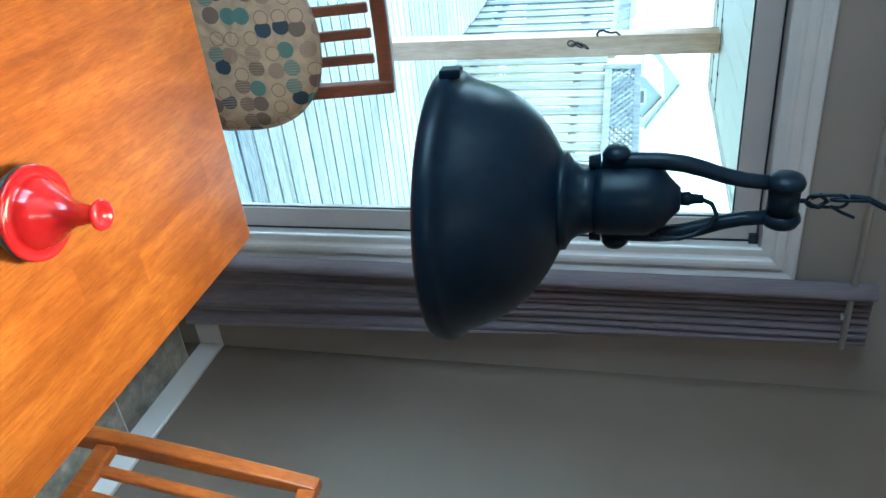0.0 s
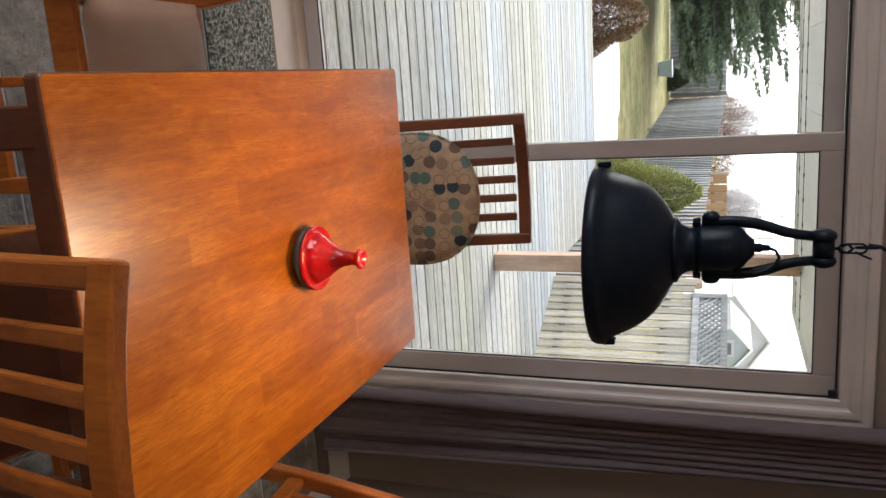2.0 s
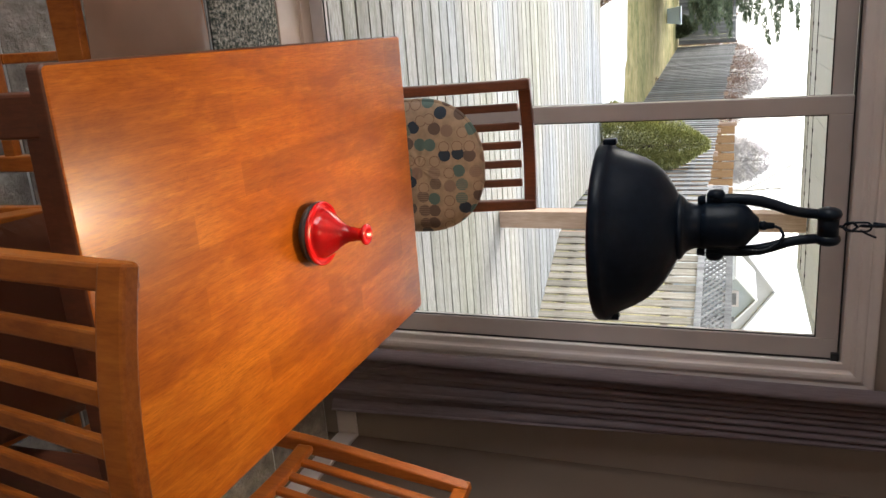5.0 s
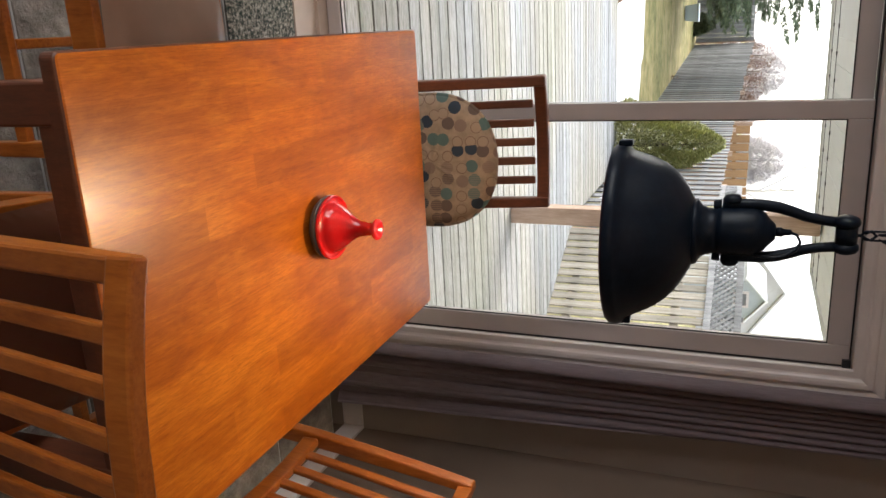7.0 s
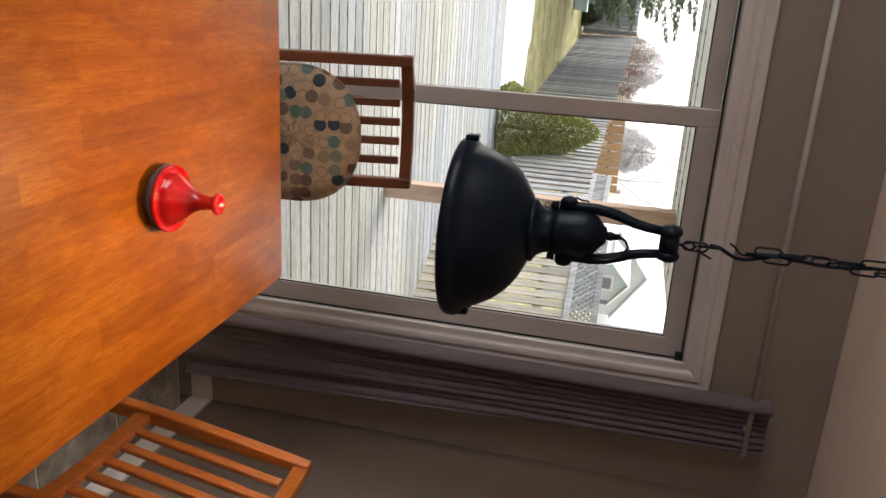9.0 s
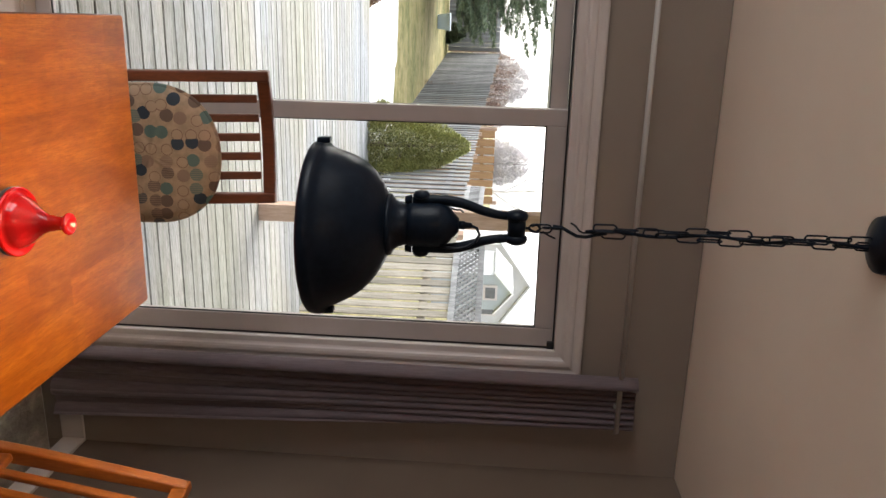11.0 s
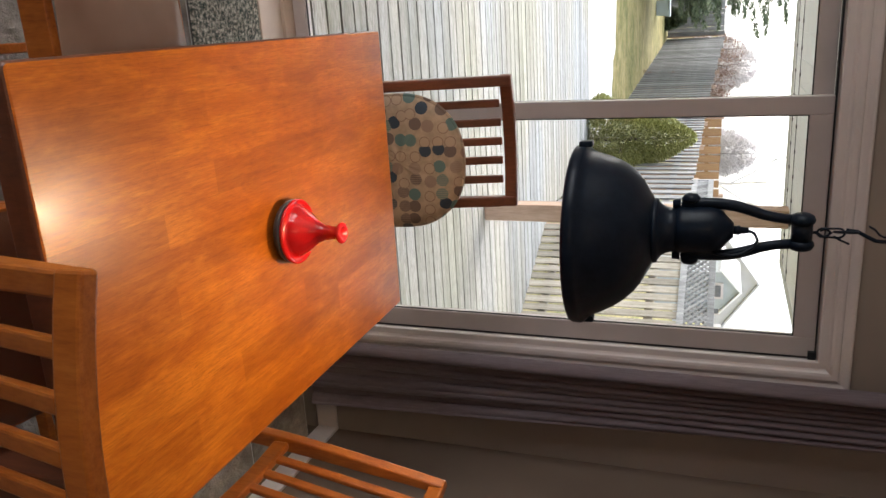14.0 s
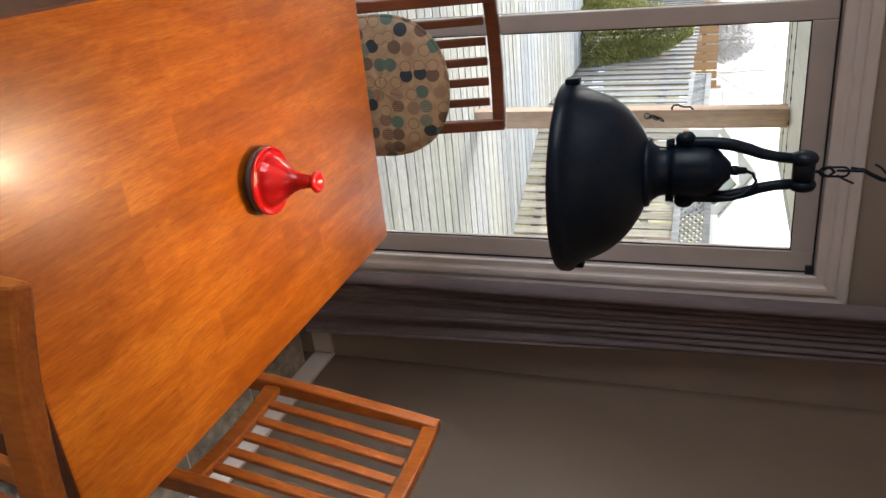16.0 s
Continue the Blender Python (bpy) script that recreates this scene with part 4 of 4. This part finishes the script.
def conifer(name, label, at, high, wide, mat, count, seed, leaf, droop=0.0, cat="tree", shape=1.0, lift=0.0, slim=0.40):
    """Trunk, limbs, and a crown of many small tilted leaf sprays with an uneven outline."""
    rng = random.Random(seed)
    t = thing(name, label, cat, at=pose(*at))
    tr = bmesh.new()
    tube(tr, [(0, 0, -0.05), (0.02, 0, high * 0.4), (0, 0.01, high * 0.93)], [high * 0.022, high * 0.015, 0.006], 8)
    for k in range(14):
        a, z = rng.uniform(0, 6.28), lift + (high - lift) * rng.uniform(0.05, 0.8)
        r = wide * (1 - (z - lift) / (high - lift)) ** shape * 0.8
        tube(tr, [(0, 0, z), (r * 0.5 * math.cos(a), r * 0.5 * math.sin(a), z + 0.04 - droop * r * 0.2), (r * math.cos(a), r * math.sin(a), z - droop * r * 0.5)], [0.012 * high * 0.4, 0.006 * high * 0.4, 0.003], 5)
    part("trunk", tr, M_BARK, t)
    verts, faces = [], []
    for _ in range(count):
        a, f = rng.uniform(0, 6.283), 1 - rng.random() ** 0.62
        z = lift + (high - lift) * f
        lump = 0.82 + 0.42 * noise.noise(Vector((math.cos(a) * 2.2, math.sin(a) * 2.2, z * 2.4 + seed)))
        r = wide * (1 - f) ** shape * lump * (1 - 0.45 * rng.random() ** 2) + 0.01
        p = Vector((r * math.cos(a), r * math.sin(a), z - droop * r * 0.45 * rng.random()))
        out = Vector((math.cos(a), math.sin(a), rng.uniform(-0.2, 0.9) - droop)).normalized()
        side = out.cross(Vector((rng.uniform(-1, 1), rng.uniform(-1, 1), 1))).normalized()
        s = leaf * rng.uniform(0.6, 1.4)
        n = len(verts)
        verts += [p - side * s * slim, p + out * s * 0.5 - side * s * slim * 0.7, p + out * s, p + out * s * 0.5 + side * s * slim * 0.7, p + side * s * slim]
        faces.append((n, n + 1, n + 2, n + 3, n + 4))
    me = bpy.data.meshes.new("crown")
    me.from_pydata([tuple(v) for v in verts], [], faces)
    me.materials.append(mat)
    crown = new("crown", me)
    crown.parent = t
    return t


conifer("cedar_shrub", "pointed yellow-green cedar shrub at the deck edge", (2.20, 11.40, GROUND), 1.78, 0.80, M_CEDAR_LEAF, 42000, 3, 0.036, cat="shrub", shape=0.72, slim=0.28)
conifer("dark_shrub", "dark green shrub at the foot of the back fence", (0.9, 30.3, GROUND), 0.75, 0.42, M_SHRUB_LEAF, 3500, 21, 0.08, cat="shrub", shape=0.5)


def spruce(at, high, wide, lift, seed):
    """Tall conifer: drooping boughs, each a feathery fan of hanging needle sprays."""
    rng = random.Random(seed)
    t = thing("spruce_tree", "large grey-green spruce with drooping boughs", "tree", at=pose(*at))
    tr = bmesh.new()
    tube(tr, [(0, 0, -0.05), (0.03, 0, high * 0.4), (0, 0.02, high * 0.97)], [0.24, 0.16, 0.02], 10)
    verts, faces = [], []
    for _ in range(620):
        a, f = rng.uniform(0, 6.283), rng.random() ** 1.8
        z = lift + (high - lift) * f
        long_ = wide * (1 - f) ** 0.8 * rng.uniform(0.72, 1.08) * min(1.0, 0.62 + 0.11 * z) + 0.15
        way, across = Vector((math.cos(a), math.sin(a), 0)), Vector((-math.sin(a), math.cos(a), 0))
        sag = rng.uniform(0.03, 0.20)

        def spine(q):
            return way * long_ * q + Vector((0, 0, z + long_ * (0.10 * q - sag * q * q + 0.05 * q ** 4)))
        tube(tr, [spine(0), spine(0.35), spine(0.7), spine(0.98)], [0.035, 0.024, 0.013, 0.004], 4)
        for _ in range(int(140 + 130 * long_)):
            q = rng.uniform(0.15, 1.0)
            w = rng.uniform(-1, 1) * long_ * 0.40 * (1.08 - q)
            p = spine(q) + across * w + Vector((0, 0, -abs(w) * 0.35 - rng.random() ** 1.6 * 0.15 * (1.2 - q)))
            out = (way * rng.uniform(0.2, 1.0) + across * (w * 1.6 + rng.uniform(-0.3, 0.3)) + Vector((0, 0, rng.uniform(-0.5, 0.4)))).normalized()
            side = out.cross(Vector((rng.uniform(-1, 1), rng.uniform(-1, 1), rng.uniform(-1, 1)))).normalized() * rng.uniform(0.009, 0.018)
            size, n = rng.uniform(0.08, 0.18), len(verts)
            verts += [tuple(p - side), tuple(p + out * size * 0.6 - side * 0.8), tuple(p + out * size), tuple(p + out * size * 0.6 + side * 0.8), tuple(p + side)]
            faces.append((n, n + 1, n + 2, n + 3, n + 4))
    part("trunk", tr, M_BARK, t)
    me = bpy.data.meshes.new("crown")
    me.from_pydata(verts, [], faces)
    me.materials.append(M_SPRUCE_LEAF)
    new("crown", me).parent = t


spruce((-3.1, 24.0, GROUND), 13.0, 5.1, 0.9, 5)
conifer("russet_shrub", "round russet-brown shrub past the deck", (-0.28, 12.0, GROUND), 1.0, 0.62, M_RUSSET_LEAF, 24000, 8, 0.027, cat="shrub", shape=0.5)


for x, y, h in ((2.9, 27.5, 2.45), (2.6, 30.5, 2.65), (3.3, 25.0, 2.35), (2.2, 33.4, 2.9), (3.0, 22.6, 2.2)):
    conifer("russet_hedge", "tangled russet-brown bush over the fence", (x, y, GROUND), h, 0.9, M_TWIG, 9000, int(h * 100), 0.075, cat="shrub", shape=0.35, slim=0.13)


def bare_tree(at, high, seed):
    rng = random.Random(seed)
    t = thing("bare_tree", "leafless grey tree behind the fence with painted haze", "tree", at=pose(*at))
    bm = bmesh.new()

    def grow(p, way, length, r, depth):
        mid = p + way * length * 0.5 + Vector((rng.uniform(-1, 1), rng.uniform(-1, 1), 0)) * length * 0.05
        q = p + way * length
        tube(bm, [p, mid, q], [r, r * 0.8, r * 0.55], 5)
        if depth:
            for _ in range(3 if depth > 1 else 4):
                w = (way + Vector((rng.uniform(-1, 1), rng.uniform(-0.8, 0.8), rng.uniform(-0.1, 0.7))) * 0.75).normalized()
                grow(p + way * length * rng.uniform(0.5, 1.0), w, length * rng.uniform(0.5, 0.75), r * 0.5, depth - 1)

    grow(Vector((0, 0, -0.1)), Vector((0.03, 0, 1)), high * 0.42, high * 0.011, 4)
    part("branches", bm, M_HAZY_TWIG, t)
    return t


bare_tree((5.5, 24.0, GROUND), 6.0, 4)


def house(label, at, wide, deep, wall_z, ridge_z, windows=(), trim_mat=M_SHINGLE, wall_mat=M_SHINGLE, th=0.10, roof_mat=M_SHINGLE):
    h = thing("house", label, "house", at=pose(*at))
    bm = bmesh.new()
    x, y = wide / 2, deep / 2
    v = [bm.verts.new(p) for p in ((-x, -y, 0), (x, -y, 0), (x, -y, wall_z), (0, -y, ridge_z), (-x, -y, wall_z), (-x, y, 0), (x, y, 0), (x, y, wall_z), (0, y, ridge_z), (-x, y, wall_z))]
    for f in ((0, 1, 2, 3, 4), (9, 8, 7, 6, 5), (0, 5, 6, 1), (1, 6, 7, 2), (0, 4, 9, 5), (2, 7, 8, 3), (4, 3, 8, 9)):
        bm.faces.new([v[k] for k in f])
    part("wall", bm, wall_mat, h)
    o, slope = min(0.07 * wide, 0.09), (ridge_z - wall_z) / x
    for s in (-1, 1):
        bm = bmesh.new()
        pts = [(0, ridge_z + 0.02), (s * (x + o), wall_z - slope * o + 0.02), (s * (x + o), wall_z - slope * o + th), (0, ridge_z + th)]
        a = [bm.verts.new((px, -y - o, pz)) for px, pz in pts]
        b = [bm.verts.new((px, y + o, pz)) for px, pz in pts]
        bm.faces.new(a), bm.faces.new(b[::-1])
        for k in range(4):
            bm.faces.new((a[k], a[(k + 1) % 4], b[(k + 1) % 4], b[k]))
        roof = part("roof", bm, roof_mat, h)
        bm = bmesh.new()
        a = [bm.verts.new((px, yy, pz)) for yy in (-y - o - 0.05, -y - o - 0.002) for px, pz in ((0, ridge_z - 0.01), (s * (x + o + 0.03), wall_z - slope * o - 0.01), (s * (x + o + 0.03), wall_z - slope * o + th), (0, ridge_z + th + 0.02))]
        bm.faces.new(a[:4]), bm.faces.new(a[:3:-1])
        for k in range(4):
            bm.faces.new((a[k], a[(k + 1) % 4], a[4 + (k + 1) % 4], a[4 + k]))
        part("bargeboard", bm, trim_mat, roof, "painted bargeboard")
    for wx, wz, ww, wh in windows:
        w = part("window", boxed(wx - ww / 2 - 0.08, wx + ww / 2 + 0.08, -y - 0.05, -y - 0.002, wz - wh / 2 - 0.08, wz + wh / 2 + 0.08), M_TRIM, h)
        part("pane", boxed(wx - ww / 2, wx + ww / 2, -y - 0.07, -y - 0.051, wz - wh / 2, wz + wh / 2), M_SHINGLE, w)
    return h


house("pale grey shed with a white-trimmed gable", (9.65, 27.5, GROUND), 1.3, 3.0, 2.3, 2.87, [(0, 2.1, 0.4, 0.35)], M_SIDING, M_HOUSE, 0.05, M_HAZY_ROOF)
# walls, trim and roof all take the haze-lightened colour
house("neighbouring house with a grey shingle roof and painted haze", (14.2, 44.0, GROUND), 4.6, 8.0, 2.5, 4.1, [(-1, 1.8, 1.0, 1.0), (1.2, 1.8, 1.0, 1.0)], M_HAZY_ROOF, M_HAZY_ROOF, 0.1, M_HAZY_ROOF)
conifer("leafless_bush", "rounded grey-pink leafless bush far off with painted haze", (10.0, 54.0, GROUND), 4.3, 2.1, M_HAZY_TWIG, 30000, 37, 0.22, cat="shrub", shape=0.38, slim=0.10)
conifer("leafless_bush", "rounded grey-pink leafless bush far off with painted haze", (4.6, 57.0, GROUND), 4.1, 2.5, M_HAZY_TWIG, 30000, 31, 0.22, cat="shrub", shape=0.38, slim=0.10)


def storage_bin(at):
    """Small lidded plastic bin with a rim and a handle, standing on the lawn."""
    t = thing("storage_bin", "pale blue plastic bin standing on the lawn", "bin", at=pose(*at))
    bm = bmesh.new()
    base = [bm.verts.new((x, y, 0)) for x, y in ((-0.22, -0.15), (0.22, -0.15), (0.22, 0.15), (-0.22, 0.15))]
    brim = [bm.verts.new((x, y, 0.38)) for x, y in ((-0.27, -0.19), (0.27, -0.19), (0.27, 0.19), (-0.27, 0.19))]
    bm.faces.new(base), bm.faces.new(brim)
    for k in range(4):
        bm.faces.new((base[k], base[(k + 1) % 4], brim[(k + 1) % 4], brim[k]))
    part("body", soften(bm, 0.02), M_BIN, t)
    part("lid", boxed(-0.285, 0.285, -0.205, 0.205, 0.381, 0.425, bevel=0.012), M_BIN, t)
    part("handle", boxed(-0.07, 0.07, -0.225, -0.206, 0.385, 0.405, bevel=0.004), M_BIN, t)


storage_bin((0.48, 26.4, GROUND))

# ---- fences: boards in loops, sharing meshes ----
def board_mesh(name, wide, thick, high, mat, pointed=0.0):
    bm = boxed(-wide / 2, wide / 2, -thick / 2, thick / 2, 0, high)
    me = bpy.data.meshes.new(name)
    bm.to_mesh(me)
    bm.free()
    me.materials.append(mat)
    return me


def fence(label, a, b, high_a, high_b, pitch, wide, mat, name="garden_fence", posts=2.4, side=-1, base=GROUND, proud=0.0):
    f = thing(name, label, "fence")
    a, b = Vector((*a, 0)), Vector((*b, 0))
    run = (b - a).length
    turn = Matrix.Rotation(math.atan2(b.y - a.y, b.x - a.x), 4, "Z")
    me = board_mesh("board", wide, 0.018, 1.0, mat)
    n = int(run / pitch)
    rng = random.Random(int(run * 100))
    for k in range(n):
        q = (k + 0.5) / n
        h = high_a + (high_b - high_a) * (int(q * run / posts) * posts / run)
        ob = new("board", me)
        ob.parent = f
        ob.matrix_basis = Matrix.Translation(a.lerp(b, q) + turn @ Vector((0, proud * (k % 2) * side, 0)) + Vector((0, 0, base + 0.03))) @ turn @ Matrix.Rotation(rng.uniform(-0.006, 0.006), 4, "Y") @ Matrix.Diagonal((1, 1, h + rng.uniform(-0.012, 0.012), 1))
    pm = board_mesh("post", 0.07, 0.07, 1.0, M_POST)
    back = turn @ Vector((0, (0.058 + proud) * side, 0))
    m = int(run / posts) + 1
    for k in range(m + 1):
        q = min(k * posts / run, 1.0)
        h = high_a + (high_b - high_a) * q
        ob = new("post", pm)
        ob.parent = f
        ob.matrix_basis = Matrix.Translation(a.lerp(b, q) + back + Vector((0, 0, base - 0.05))) @ turn @ Matrix.Diagonal((1, 1, h + 0.13, 1))
    for zz in (0.3, 0.86):
        bm = bar(bmesh.new(), [a + back * 0.62 + Vector((0, 0, base + high_a * zz)), b + back * 0.62 + Vector((0, 0, base + high_b * zz))], 0.03, 0.08, turn @ Vector((0, 1, 0)))
        part("rail", bm, mat, f)
    return f


fence("weathered grey board fence along the deck edge", (4.30, 4.75), (2.60, 8.15), 1.76, 1.78, 0.104, 0.074, M_FENCE_TAN)
fence("long weathered grey board fence along the lawn", (2.60, 8.22), (2.46, 18.0), 1.76, 1.76, 0.135, 0.115, M_FENCE, proud=0.022)
fence("far stretch of weathered grey board fence", (2.46, 18.1), (1.62, 31.0), 1.78, 2.05, 0.15, 0.13, M_FENCE, proud=0.03)
fence("newer orange cedar fence behind the grey one", (2.9, 18.5), (4.8, 19.0), 2.05, 2.1, 0.20, 0.185, M_CEDAR, side=1)
fence("greenish grey back fence at the end of the lawn", (-9.0, 31.6), (1.55, 31.2), 2.0, 2.0, 0.15, 0.147, M_FENCE, side=1)


def lattice(label, a, b, z0, z1):
    t = thing("lattice_panel", label, "lattice", "lattice panels over the fence")
    a, b = Vector((*a, 0)), Vector((*b, 0))
    run, way = (b - a).length, (b - a).normalized()
    nor = Vector((-way.y, way.x, 0))
    for p, q in (((0, z0), (run, z0)), ((0, z1), (run, z1))):
        part("frame_rail", bar(bmesh.new(), [a + way * p[0] + Vector((0, 0, p[1])), a + way * q[0] + Vector((0, 0, q[1]))], 0.035, 0.06, nor), M_FENCE, t)
    for s in (0.03, run - 0.03):
        part("frame_stile", bar(bmesh.new(), [a + way * s + Vector((0, 0, z0 - 0.05)), a + way * s + Vector((0, 0, z1 + 0.03))], 0.036, 0.06, nor), M_FENCE, t)
    high = z1 - z0
    for lean_, off in ((1, 0.008), (-1, -0.008)):
        s = -high
        while s < run:
            s0, s1 = (s, s + high) if lean_ == 1 else (s + high, s)
            k0, k1 = 0.0, 1.0
            lo, hi = min(s0, s1), max(s0, s1)
            if hi > 0.02 and lo < run - 0.02:
                def at_(q):
                    return a + way * (s0 + (s1 - s0) * q) + nor * off + Vector((0, 0, z0 + high * q))
                q0, q1 = 0.0, 1.0
                for lim in (0.02, run - 0.02):
                    q = (lim - s0) / (s1 - s0)
                    if 0 < q < 1:
                        inside = 0.02 <= s0 <= run - 0.02
                        if (lim == 0.02 and s0 < 0.02) or (lim != 0.02 and s0 > run - 0.02):
                            q0 = max(q0, q)
                        else:
                            q1 = min(q1, q)
                if q1 - q0 > 0.05:
                    part("slat", bar(bmesh.new(), [at_(q0), at_(q1)], 0.008, 0.021, nor), M_FENCE, t)
            s += 0.064
    return t


lattice("grey lattice panel on top of the fence", (3.30, 6.73), (2.70, 7.93), 1.36, 1.62)
lattice("grey lattice panel on top of the fence", (2.62, 8.4), (2.59, 10.4), 1.36, 1.55)

# ---- deck: each board a piece ----
deck = thing("deck", "weathered grey-white plank deck outside the patio door", "deck", kind="structure")
rng = random.Random(11)
y = 3.165
cache = {}
k = 0
while y < 11.05:
    end = max(2.50, 3.355 - max(y - 6.6, -3.5) * 0.5)
    bm = boxed(-4.2 + rng.uniform(0, 0.01), end + rng.uniform(-0.01, 0.01), y, y + 0.1290, -0.138 + rng.uniform(-0.001, 0.001), -0.10 + rng.uniform(-0.002, 0.001), bevel=0.003)
    part("plank", bm, M_DECK, deck)
    y += 0.1445
    k += 1
# solid block below the planks; its dark colour stands for shade in the gaps
bm = boxed(-4.1, 3.25, 3.2, 6.6, GROUND - 0.02, -0.16)
box(bm, -4.1, 2.2, 6.6, 10.98, GROUND - 0.02, -0.16)
part("joists", bm, M_BARK, deck, "dark block painting the shade below the planks")

# ---- floor tiles ----
floor = part("floor", boxed(WEST_X - 0.2, SIDE_X + 0.2, SOUTH_Y - 0.2, WALL_Y - 0.10, -0.12, -0.004), M_GROUT)
tagged(floor, "grey slate tile floor with pale grout", "floor", kind="structure")
PITCH = 0.405
bm = boxed(-0.1985, 0.1985, -0.1985, 0.1985, -0.010, 0.0, bevel=0.003)
tile_mesh = bpy.data.meshes.new("tile")
bm.to_mesh(tile_mesh)
bm.free()
tile_mesh.materials.append(M_SLATE)
for i in range(13):
    for j in range(16):
        ob = new("tile", tile_mesh)
        ob.parent = floor
        ob.location = (SIDE_X - 0.205 - PITCH * i, WALL_Y - 0.305 - PITCH * j, rng.uniform(-0.001, 0.0))
